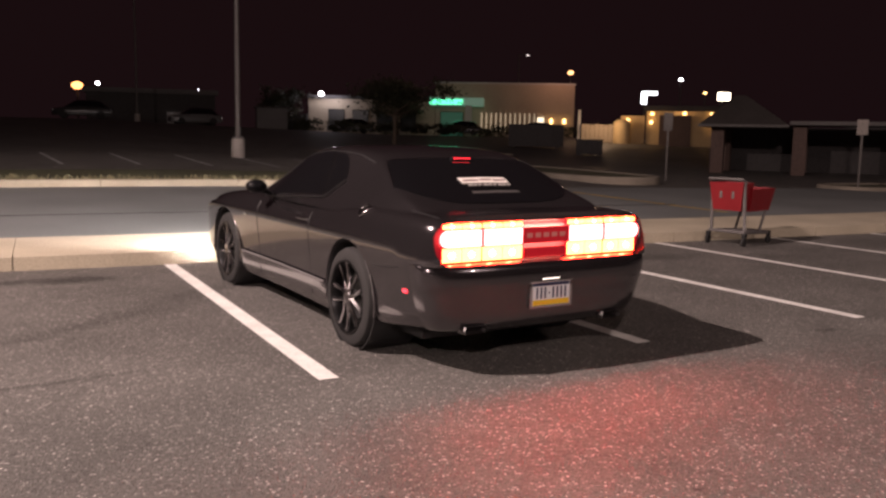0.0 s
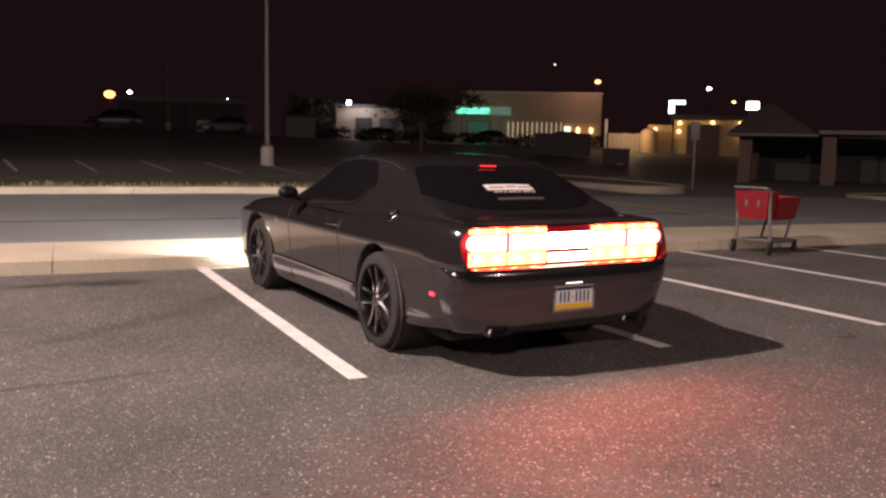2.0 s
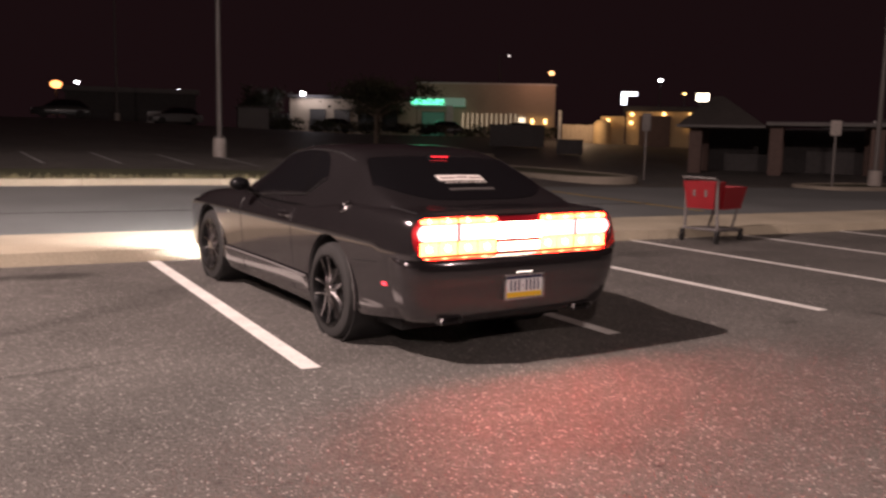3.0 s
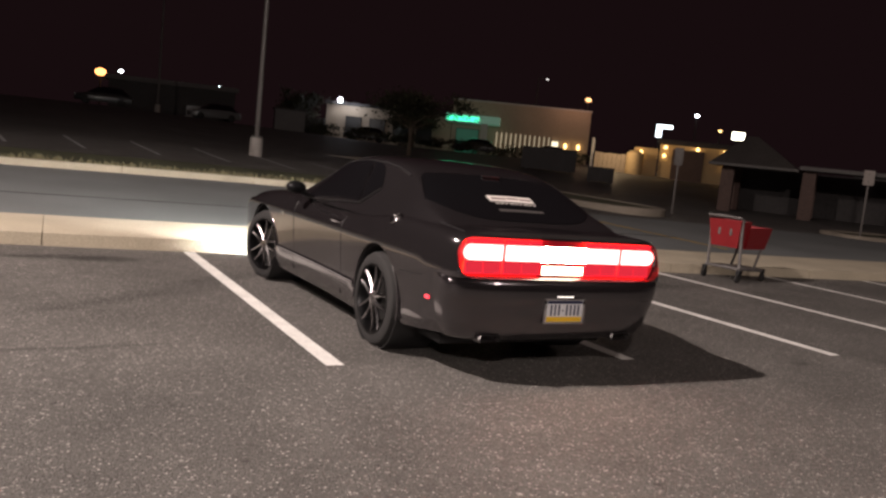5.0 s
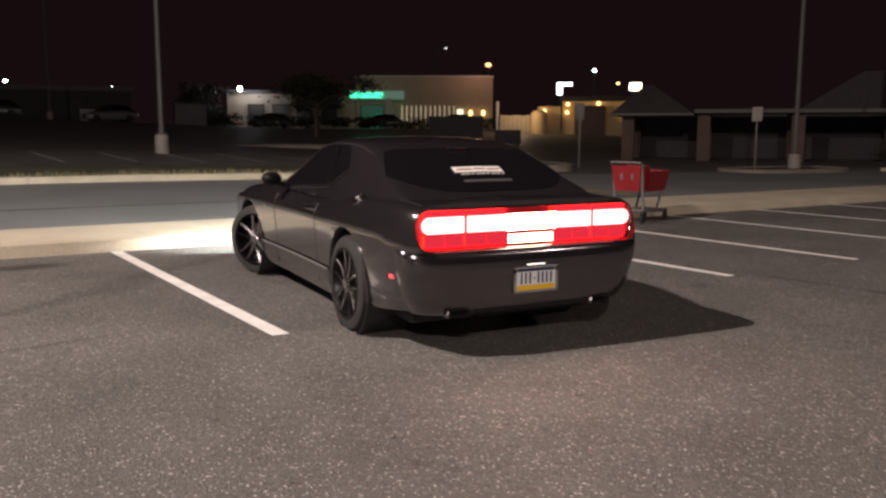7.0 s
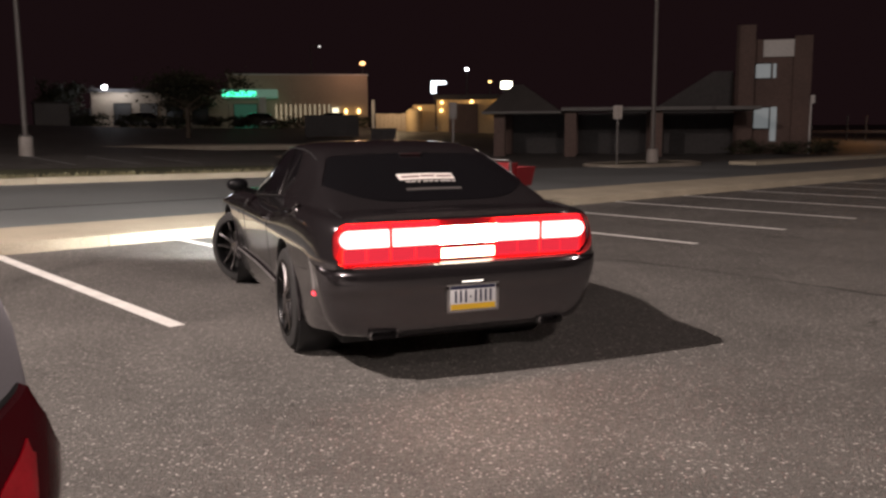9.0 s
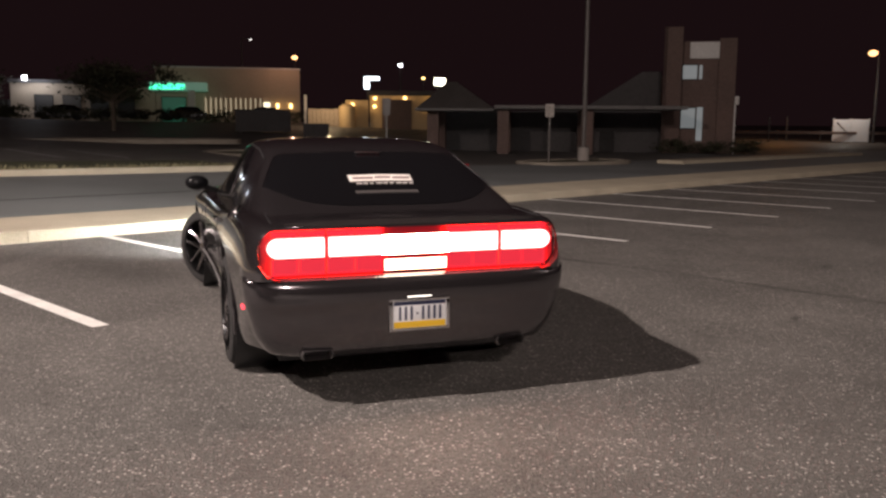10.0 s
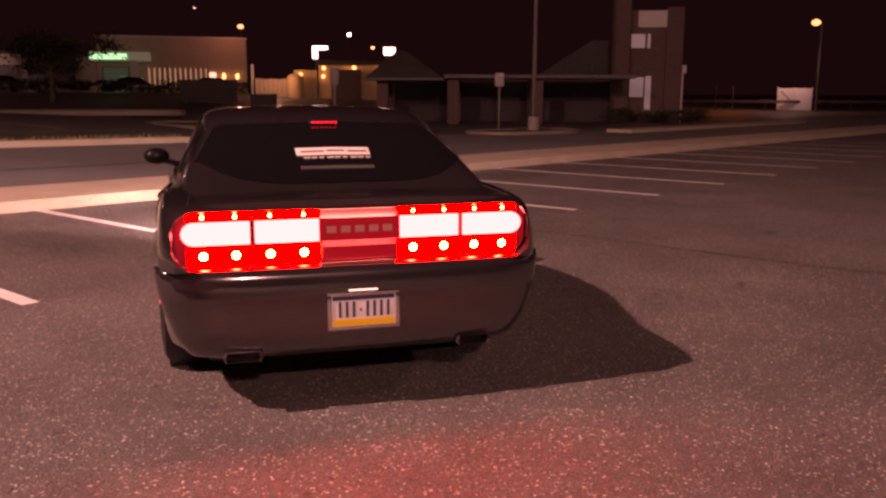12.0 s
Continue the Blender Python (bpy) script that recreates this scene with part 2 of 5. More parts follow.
def rounded_profile(points, steps=3, hard=()):
    """More points along a profile, in rounded curves that keep the points of hard as corners."""
    out = []
    n = len(points)
    for i in range(n - 1):
        p1, p2 = Vector(points[i]), Vector(points[i + 1])
        p0 = Vector(points[i - 1]) if i and i not in hard else p1 * 2 - p2
        p3 = Vector(points[i + 2]) if i + 2 < n and i + 1 not in hard else p2 * 2 - p1
        for k in range(steps):
            t = k / steps
            out.append(tuple(0.5 * (2 * p1 + (p2 - p0) * t + (2 * p0 - 5 * p1 + 4 * p2 - p3) * t * t + (3 * p1 - p0 - 3 * p2 + p3) * t ** 3)))
    return out + [tuple(points[-1])]


# ---------------------------------------------------------------- the ground: kerb line, its own coordinates
ALONG, ACROSS, ORIGIN = Vector((0.99597, -0.08964, 0)), Vector((0.08964, 0.99597, 0)), Vector((0, 5.14, 0))


def rise(u, v):
    """The land climbs gently beyond the drive aisle, more so to the west, and again towards the far buildings."""
    d = min(max(v - 2.0, 0.0), 18.0)
    far = min(max((v - 25.0) / 40.0, 0.0), 1.0)
    return (0.028 * d + 0.0008 * d * d) * min(max(1 - (u - 2.0) / 24.0, 0.0), 1.0) + 1.6 * far * far * (3 - 2 * far)


def K(u, v, z=0.0):
    return ORIGIN + ALONG * u + ACROSS * v + Vector((0, 0, z + rise(u, v)))


def uv_of(x, y):
    d = Vector((x, y, 0)) - ORIGIN
    return d.dot(ALONG), d.dot(ACROSS)


def land(x, y):
    return rise(*uv_of(x, y))


def strip(bm, u0, u1, v0, v1, lift, thick, step=1.5):
    """A slab along the kerb that follows the land."""
    nu = max(1, int(abs(u1 - u0) / step))
    nv = max(1, int(abs(v1 - v0) / 2.5))
    rows = [[K(u0 + (u1 - u0) * i / nu, v0 + (v1 - v0) * j / nv, lift) for j in range(nv + 1)] for i in range(nu + 1)]
    top = [[bm.verts.new(p) for p in r] for r in rows]
    low = [[bm.verts.new(p - Vector((0, 0, thick))) for p in r] for r in rows]
    for i in range(nu):
        for j in range(nv):
            bm.faces.new((top[i][j], top[i + 1][j], top[i + 1][j + 1], top[i][j + 1]))
            bm.faces.new((low[i][j], low[i][j + 1], low[i + 1][j + 1], low[i + 1][j]))
        for j, flip in ((0, 1), (nv, 0)):
            q = (top[i][j], low[i][j], low[i + 1][j], top[i + 1][j])
            bm.faces.new(q if flip else q[::-1])
    for i, flip in ((0, 0), (nu, 1)):
        for j in range(nv):
            q = (top[i][j], low[i][j], low[i][j + 1], top[i][j + 1])
            bm.faces.new(q if flip else q[::-1])
    return bm


def ground():
    us = [-900, -400, -180, -90, -50, -30] + [x for x in range(-20, 44, 2)] + [60, 90, 150, 300, 900]
    vs = [-900, -300, -100, -40, -20, -10, -5, -2, 0] + [x for x in range(2, 26, 2)] + [35, 60, 100, 180, 400, 900]
    bm = bmesh.new()
    g = [[bm.verts.new(K(u, v)) for v in vs] for u in us]
    for i in range(len(us) - 1):
        for j in range(len(vs) - 1):
            bm.faces.new((g[i][j], g[i + 1][j], g[i + 1][j + 1], g[i][j + 1]))
    return tagged(link("ground", bm, ASPHALT, smooth=40), "worn grey asphalt of a night-time car park", "ground", kind="structure")


ground()


def slab_row(name, u0, u1, v0, v1, lift, step, material, label, category, gap=0.012):
    """A row of cast pieces with open joints, each its own mesh."""
    base = thing(name, (0, 0, 0), label, category, kind="structure")
    u = u0
    while u < u1 - 0.1:
        w = min(step, u1 - u)
        bm = bmesh.new()
        strip(bm, u + gap / 2, u + w - gap / 2, v0, v1, lift, lift + 0.12)
        es = [e for e in bm.edges if not e.is_boundary and e.calc_face_angle(0) > 1.0 and max(abs((e.verts[0].co - e.verts[1].co).normalized().dot(ALONG)), 0) > 0.9]
        bmesh.ops.bevel(bm, geom=es, offset=0.022, segments=2, affect="EDGES")
        part("kerb_piece", bm, material, base)
        u += w
    return base


slab_row("kerb_near", -13.5, 46.5, 0, 0.17, 0.15, 3.0, CONCRETE, "pale concrete kerb along the parking bays", "kerb")
slab_row("pavement_island", -13.5, 46.5, 0.178, 1.85, 0.15, 3.0, CONCRETE, "pale worn concrete strip behind the kerb", "pavement", gap=0.006)
slab_row("kerb_far", -30, 10.5, 10.0, 10.18, 0.16, 3.0, CONCRETE, "concrete kerb on the far side of the drive aisle", "kerb")


def road():
    bm = bmesh.new()
    strip(bm, -60, 60, 1.86, 9.99, 0.010, 0.004, step=2)
    tagged(link("road", bm, ROAD, smooth=30), "smooth grey asphalt drive aisle lit by headlights", "road", kind="structure")
    bm = bmesh.new()
    strip(bm, -60, 12, 5.3, 5.35, 0.018, 0.004, step=2)
    tagged(link("road_seam", bm, plain("tar", (0.02, 0.02, 0.02), 0.6)), "dark tar seam along the drive aisle", "road", kind="structure")


road()
bm = bmesh.new()
strip(bm, -30, 10.5, 10.19, 13.0, 0.13, 0.2, step=1.0)
tagged(link("verge", bm, GRASS, smooth=40), "dark patchy grass verge behind the far kerb", "grass", kind="structure")


def tufts():
    """Ragged grass and gravel along the back of the far kerb."""
    rng = random.Random(11)
    verts, faces = [], []
    for _ in range(5200):
        u = rng.uniform(-26, 10.4)
        thin = 0.5 + 0.5 * noise.noise((u * 0.9, 3.0, 0.0))
        if rng.random() > 0.25 + thin:
            continue
        v = 10.2 + abs(rng.gauss(0, 0.22))
        p, a = K(u, v, 0.12), rng.uniform(0, math.tau)
        h, w = rng.uniform(0.05, 0.15) * (0.6 + thin * 0.8), rng.uniform(0.008, 0.02)
        side, lean = Vector((math.cos(a), math.sin(a), 0)) * w, Vector((rng.uniform(-1, 1), rng.uniform(-1, 1), 0)) * h * 0.5
        n0 = len(verts)
        verts += [p - side, p + side, p + lean * 0.5 + side * 0.7 + Vector((0, 0, h * 0.6)), p + lean + Vector((0, 0, h))]
        faces += [(n0, n0 + 1, n0 + 2), (n0, n0 + 2, n0 + 3)]
    me = bpy.data.meshes.new("grass_tufts")
    me.from_pydata([tuple(v) for v in verts], [], faces)
    me.materials.append(surface("dry_grass", (0.22, 0.20, 0.11), 0.9, vary=0.5, grain=14, patch=1.0, bump=0))
    tagged(new("grass_tufts", me), "dry ragged grass along the far kerb", "grass", kind="stuff")


tufts()


def parking_line(x0, y0, x1, y1, w=0.11, material=PAINT, name="parking_line", label="white painted parking bay line on asphalt", lift=0.005):
    d = Vector((x1 - x0, y1 - y0, 0))
    n = Vector((-d.y, d.x, 0)).normalized() * w / 2
    bm = bmesh.new()
    steps = max(1, int(d.length / 1.0))
    rows = []
    for i in range(steps + 1):
        p = Vector((x0, y0, 0)) + d * i / steps
        rows.append([bm.verts.new((q.x, q.y, land(q.x, q.y) + lift)) for q in (p - n, p + n)])
    for a, c in zip(rows, rows[1:]):
        bm.faces.new((a[0], c[0], c[1], a[1]))
    bm.normal_update()
    for f in bm.faces:
        if f.normal.z < 0:
            f.normal_flip()
    me = bpy.data.meshes.new(name)
    bm.to_mesh(me)
    bm.free()
    me.materials.append(material)
    return tagged(new(name, me), label, "road marking", "parking bay lines", "structure")


def bay_lines():
    for k in range(13):
        x = 2.47 * k if k < 3 else 7.12 + 2.31 * (k - 3)
        lean = (-0.065, 0.12) if k == 0 else (-0.05, -0.04) if k == 2 else (-0.02, 0.0)
        parking_line(x + lean[0], -0.055 - 0.062 * x, x + lean[1], 5.14 - 0.09 * x - 0.03, 0.135)
    for k in range(8):
        u = -4.7 + 2.05 * k
        a, c = K(u, 16), K(u - 0.55, 20.0)
        parking_line(a.x, a.y, c.x, c.y, 0.10, PAINT_OLD)
    a, c = K(12.0, 3.6), K(11.4, 8.6)
    parking_line(a.x, a.y, c.x, c.y, 0.12, YELLOW, "centre_line", "faded yellow line painted on the drive aisle", 0.014)


bay_lines()

# ---------------------------------------------------------------- the coupe: y ahead, x to its right, origin under the rear axle
WIDE = [(-1.13, 0.862), (-1.10, 0.888), (-1.05, 0.918), (-0.98, 0.942), (-0.85, 0.957), (-0.6, 0.964), (-0.3, 0.966), (0.1, 0.962), (0.6, 0.946), (1.2, 0.932), (1.8, 0.932), (2.4, 0.945), (2.95, 0.960), (3.35, 0.955), (3.6, 0.932), (3.74, 0.885), (3.82, 0.80), (3.88, 0.66)]
DECK = [(-1.13, 0.985), (-1.08, 1.02), (-0.95, 1.030), (-0.6, 1.045), (-0.2, 1.05), (0.3, 1.03), (1.4, 1.005), (2.3, 1.000), (2.9, 0.965), (3.35, 0.915), (3.65, 0.85), (3.8, 0.79), (3.88, 0.73)]
SHOULDER = [(-1.13, 0.97), (-1.08, 1.0), (-0.9, 1.020), (-0.5, 1.032), (-0.2, 1.028), (0.2, 0.998), (0.7, 0.960), (1.3, 0.945), (1.9, 0.95), (2.4, 0.955), (2.95, 0.925), (3.35, 0.88), (3.6, 0.825), (3.76, 0.77), (3.88, 0.69)]
SILL = [(-1.13, 0.355), (-1.05, 0.30), (-0.8, 0.285), (-0.45, 0.25), (-0.1, 0.21), (0.4, 0.175), (2.5, 0.175), (3.3, 0.19), (3.7, 0.21), (3.88, 0.27)]
LEDGE = [(0.30, 0.0), (0.46, 1.0), (2.46, 1.0), (2.60, 0.0)]


def section(y):
    """Half of the body's outline: its widest line runs high, so that the flank below it leans over the ground."""
    w, d, s, b = eased(WIDE, y), eased(DECK, y), eased(SHOULDER, y), curve(SILL, y)
    waist = min(0.79 if y > -0.8 else 0.76, s - 0.085)
    flank = [0.425 + (waist - 0.425) * k for k in (0.37, 0.73)]
    tuck = eased([(-1.13, 1.0), (-1.0, 0.62), (-0.85, 0.25), (-0.62, 0.0), (3.9, 0.0)], y)
    ledge = 0.024 * curve(LEDGE, y)
    lean = curve([(3.1, 1.0), (3.4, 0.3)], y)
    half = [(0, b), (w * 0.55, b), (w - 0.10 - 0.15 * tuck, b + 0.005), (w - 0.05 - 0.135 * tuck, b + 0.05), (w - 0.035 * lean - 0.10 * tuck + ledge * 0.4, min(b + 0.13, 0.39)), (w - 0.034 * lean - 0.075 * tuck + ledge, 0.395 + 0.02 * tuck), (w - 0.034 * lean - 0.055 * tuck, 0.425 + 0.04 * tuck),
            (w - 0.020 * lean - 0.02 * tuck, flank[0]), (w - 0.007 * lean, flank[1]), (w, waist), (w - 0.016, waist + (s - waist) * 0.40), (w - 0.045, s - 0.045), (w - 0.095, s - 0.004), (w - 0.17, s + (d - s) * 0.55), (w * 0.62, d), (w * 0.3, d + 0.006), (0, d + 0.008)]
    return rounded_profile(half, 3, (1, 5, 6, 9))


def loft(bm, sections):
    rings = []
    for y, half in sections:
        right = [bm.verts.new((x, y, z)) for x, z in half]
        left = [right[0]] + [bm.verts.new((-x, y, z)) for x, z in half[1:-1]] + [right[-1]]
        rings.append((right, left))
    for (r0, l0), (r1, l1) in zip(rings, rings[1:]):
        for i in range(len(r0) - 1):
            bm.faces.new((r0[i], r0[i + 1], r1[i + 1], r1[i]))
            bm.faces.new((l0[i], l1[i], l1[i + 1], l0[i + 1]))
    for right, left in (rings[0], rings[-1]):
        bm.faces.new(right + left[-2:0:-1])
    return bm


def carved(bm, cutters, name):
    """The mesh with the cutters taken out of it."""
    bmesh.ops.recalc_face_normals(bm, faces=bm.faces)
    me = bpy.data.meshes.new(name)
    bm.to_mesh(me)
    bm.free()
    ob = new(name, me)
    made = []
    for c in cutters:
        bmesh.ops.recalc_face_normals(c, faces=c.faces)
        cm = bpy.data.meshes.new("cutter")
        c.to_mesh(cm)
        c.free()
        co = new("cutter", cm)
        made.append(co)
        mod = ob.modifiers.new("cut", "BOOLEAN")
        mod.operation, mod.object, mod.solver = "DIFFERENCE", co, "EXACT"
    bpy.context.view_layer.update()
    out = bpy.data.meshes.new_from_object(ob.evaluated_get(bpy.context.evaluated_depsgraph_get()))
    for o in (ob, *made):
        bpy.data.objects.remove(o)
    r = bmesh.new()
    r.from_mesh(out)
    return r


def drum(x0, x1, y, z, r, sides=40):
    return lathe(bmesh.new(), [(x0, r), (x1, r)], sides, "x", (0, y, z))


TOP = [(-0.74, 1.045), (-0.6, 1.094), (-0.45, 1.150), (-0.3, 1.213), (-0.15, 1.282), (0.05, 1.368), (0.25, 1.420), (0.55, 1.450), (0.9, 1.456), (1.2, 1.440), (1.42, 1.400), (1.7, 1.285), (2.0, 1.150), (2.34, 0.995)]
EDGE_X = [(-0.74, 0.74), (-0.6, 0.752), (-0.3, 0.752), (-0.1, 0.712), (0.05, 0.675), (0.3, 0.665), (0.6, 0.662), (1.0, 0.655), (1.42, 0.645), (1.7, 0.665), (2.0, 0.70), (2.34, 0.73)]
EDGE_Z = [(-0.74, 1.03), (-0.6, 1.076), (-0.3, 1.155), (-0.1, 1.245), (0.05, 1.310), (0.3, 1.368), (0.6, 1.392), (1.0, 1.392), (1.42, 1.340), (1.7, 1.232), (2.0, 1.110), (2.34, 0.985)]
CABIN = [(-0.74, 0.82), (-0.3, 0.872), (0.2, 0.885), (0.8, 0.872), (1.5, 0.86), (2.0, 0.835), (2.34, 0.76)]


def cabin_half(y):
    top, ex, ez, wb = eased(TOP, y), eased(EDGE_X, y), eased(EDGE_Z, y), eased(CABIN, y)
    return [(wb, 0.955), (ex, ez), (ex - 0.055, ez + (top - ez) * 0.50), (ex - 0.22, ez + (top - ez) * 0.82), (0, top)]


def cabin_skin(y):
    half = cabin_half(y)
    (a, b), (c, d) = half[:2]
    return rounded_profile([(a, b), (a + (c - a) * 0.5 + 0.012, (b + d) / 2), (a + (c - a) * 0.88 + 0.008, b + (d - b) * 0.88)] + half[1:], 3)


def skin_z(x, y):
    """The height of the roof or the sloping glass over a point of the plan."""
    pts = sorted(cabin_skin(y))
    return curve(pts, abs(x))


def on_cabin(y, q):
    """A point of the cabin's side: q 0 at the waist, 1 at the roof's edge."""
    pts = cabin_skin(y)[:10]
    i = min(int(q * 9), 8)
    k = q * 9 - i
    return Vector((pts[i][0] + (pts[i + 1][0] - pts[i][0]) * k, y, pts[i][1] + (pts[i + 1][1] - pts[i][1]) * k))


def pane(parent, name, corners, side, push=0.006, label="", material=None, n=10):
    """Glass that follows the skin between four (y, q) corners; side 1 or -1, 0 for one that spans the car."""
    bm = bmesh.new()

    def f(a, b):
        lo = [corners[0][i] + (corners[1][i] - corners[0][i]) * a for i in (0, 1)]
        hi = [corners[3][i] + (corners[2][i] - corners[3][i]) * a for i in (0, 1)]
        p = on_cabin(lo[0] + (hi[0] - lo[0]) * b, lo[1] + (hi[1] - lo[1]) * b)
        out = Vector((1, 0, 0.5)).normalized()
        p = p + out * push
        return Vector((p.x * side, p.y, p.z))
    sheet(bm, f, n, n, 0.004)
    return part(name, bm, material or TINT, parent, label)


def span_pane(parent, name, y_low, y_high, w_low, w_high, push, material, label="", bow=0.0, n=14, q0=-1.0, q1=1.0):
    """Glass across the car between two stations of the roof line; bow: how far its lower corners lie ahead of its middle."""
    def f(a, b):
        s = q0 + (q1 - q0) * a
        y0 = y_low + bow * abs(s) ** 4.5
        y = y0 + (y_high - y0) * b
        x = s * (w_low + (w_high - w_low) * b)
        e = 0.004
        nrm = Vector((-(skin_z(x + e, y) - skin_z(x - e, y)) / (2 * e), -(skin_z(x, y + e) - skin_z(x, y - e)) / (2 * e), 1)).normalized()
        return Vector((x, y, skin_z(x, y))) + nrm * push
    bm = bmesh.new()
    sheet(bm, f, n, n, 0.003)
    return part(name, bm, material, parent, label)


def wheel(parent, x, y, side):
    w = new("wheel")
    w.parent = parent
    w.location = (x, y, 0.362)
    w["label"] = "dark chrome twin-spoke wheel with a black tyre"
    half = 0.125
    bm = bmesh.new()
    lathe(bm, [(-half, 0.272), (-half, 0.325), (-half + 0.012, 0.347), (-half + 0.04, 0.360), (-0.04, 0.362), (0.04, 0.362), (half - 0.04, 0.360), (half - 0.012, 0.347), (half, 0.325), (half + 0.004, 0.29), (half - 0.004, 0.272), (-half, 0.272)], 48, caps=False)
    part("tyre", bm, TYRE, w, "black low-profile rubber tyre")
    bm = bmesh.new()
    o = side
    lathe(bm, [(o * (half - 0.075), 0.235), (o * (half - 0.02), 0.244), (o * (half + 0.004), 0.258), (o * (half + 0.007), 0.272), (o * (half - 0.02), 0.276), (-o * half, 0.274), (-o * half, 0.20), (o * 0.0, 0.20)], 48, caps=False)
    part("rim", bm, plain("wheel_barrel", (0.02, 0.02, 0.021), 0.35, 0.9), w, "dark painted wheel barrel")
    for k in range(5):
        a = k * math.tau / 5
        bm = bmesh.new()
        for fork in (-1, 1):
            pts, rad = [], []
            for i in range(6):
                r = 0.04 + (0.262 - 0.04) * i / 5
                b = a + fork * math.asin((0.026 + 0.034 * i / 5) / max(r, 0.05))
                pts.append((o * (half - 0.012 - 0.03 * math.sin(i / 5 * math.pi) * 0.4), math.cos(b) * r, math.sin(b) * r))
                rad.append(0.017 - 0.004 * i / 5)
            tube(bm, pts, rad, 6)
        part("spoke", bm, RIM, w, "polished dark chrome double spoke")
    bm = lathe(bmesh.new(), [(o * (half - 0.06), 0.06), (o * (half - 0.012), 0.058), (o * (half + 0.002), 0.042), (o * (half + 0.004), 0.02)], 20)
    part("hub_cap", bm, RIM, w)
    bm = lathe(bmesh.new(), [(o * 0.015, 0.17), (o * 0.03, 0.17)], 28)
    part("brake_disc", bm, plain("brake_steel", (0.16, 0.16, 0.16), 0.35, 1.0), w)
    return w


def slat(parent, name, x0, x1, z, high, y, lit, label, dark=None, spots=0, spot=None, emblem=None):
    """A lamp element: a thin bar with a bright glowing face and a dimmer one; its turn about its long axis stands in
    for switching.
    """
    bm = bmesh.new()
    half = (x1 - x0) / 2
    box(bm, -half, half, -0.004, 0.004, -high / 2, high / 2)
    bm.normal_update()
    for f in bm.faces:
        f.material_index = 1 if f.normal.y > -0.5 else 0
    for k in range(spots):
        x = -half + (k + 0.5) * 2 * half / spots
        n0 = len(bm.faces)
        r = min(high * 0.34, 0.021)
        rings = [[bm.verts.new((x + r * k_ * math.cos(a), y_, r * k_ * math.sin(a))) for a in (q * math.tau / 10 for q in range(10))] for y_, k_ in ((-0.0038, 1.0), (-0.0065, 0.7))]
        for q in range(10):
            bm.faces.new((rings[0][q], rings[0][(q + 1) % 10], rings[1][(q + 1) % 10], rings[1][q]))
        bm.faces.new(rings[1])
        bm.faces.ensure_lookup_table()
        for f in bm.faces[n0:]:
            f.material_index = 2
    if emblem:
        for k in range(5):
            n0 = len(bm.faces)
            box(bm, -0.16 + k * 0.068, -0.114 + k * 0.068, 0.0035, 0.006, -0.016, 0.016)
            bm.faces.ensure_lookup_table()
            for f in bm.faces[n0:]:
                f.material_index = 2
    mats = [lit, dark or REDVEIL] + ([spot] if spots else []) + ([emblem] if emblem else [])
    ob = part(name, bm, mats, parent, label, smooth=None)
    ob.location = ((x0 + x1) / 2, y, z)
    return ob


def outline(x0, x1, z0, z1, rl, rr, n=6):
    """A rectangle with its left corners rounded by rl and its right ones by rr."""
    pts = []
    for cx, cz, r, a0 in ((x1, z0, rr, -90), (x1, z1, rr, 0), (x0, z1, rl, 90), (x0, z0, rl, 180)):
        if r < 1e-4:
            pts.append((cx, cz))
            continue
        px, pz = cx - r * (1 if cx == x1 else -1), cz + r * (1 if cz == z0 else -1)
        pts += [(px + r * math.cos(radians(a0 + 90 * k / n)), pz + r * math.sin(radians(a0 + 90 * k / n))) for k in range(n + 1)]
    return pts


def rounded(bm, x0, x1, y0, y1, z0, z1, rl, rr):
    pts = outline(x0, x1, z0, z1, rl, rr)
    front = [bm.verts.new((x, y0, z)) for x, z in pts]
    back = [bm.verts.new((x, y1, z)) for x, z in pts]
    bm.faces.new(front)
    bm.faces.new(back[::-1])
    for k in range(len(pts)):
        m = (k + 1) % len(pts)
        bm.faces.new((front[k], back[k], back[m], front[m]))
    return bm


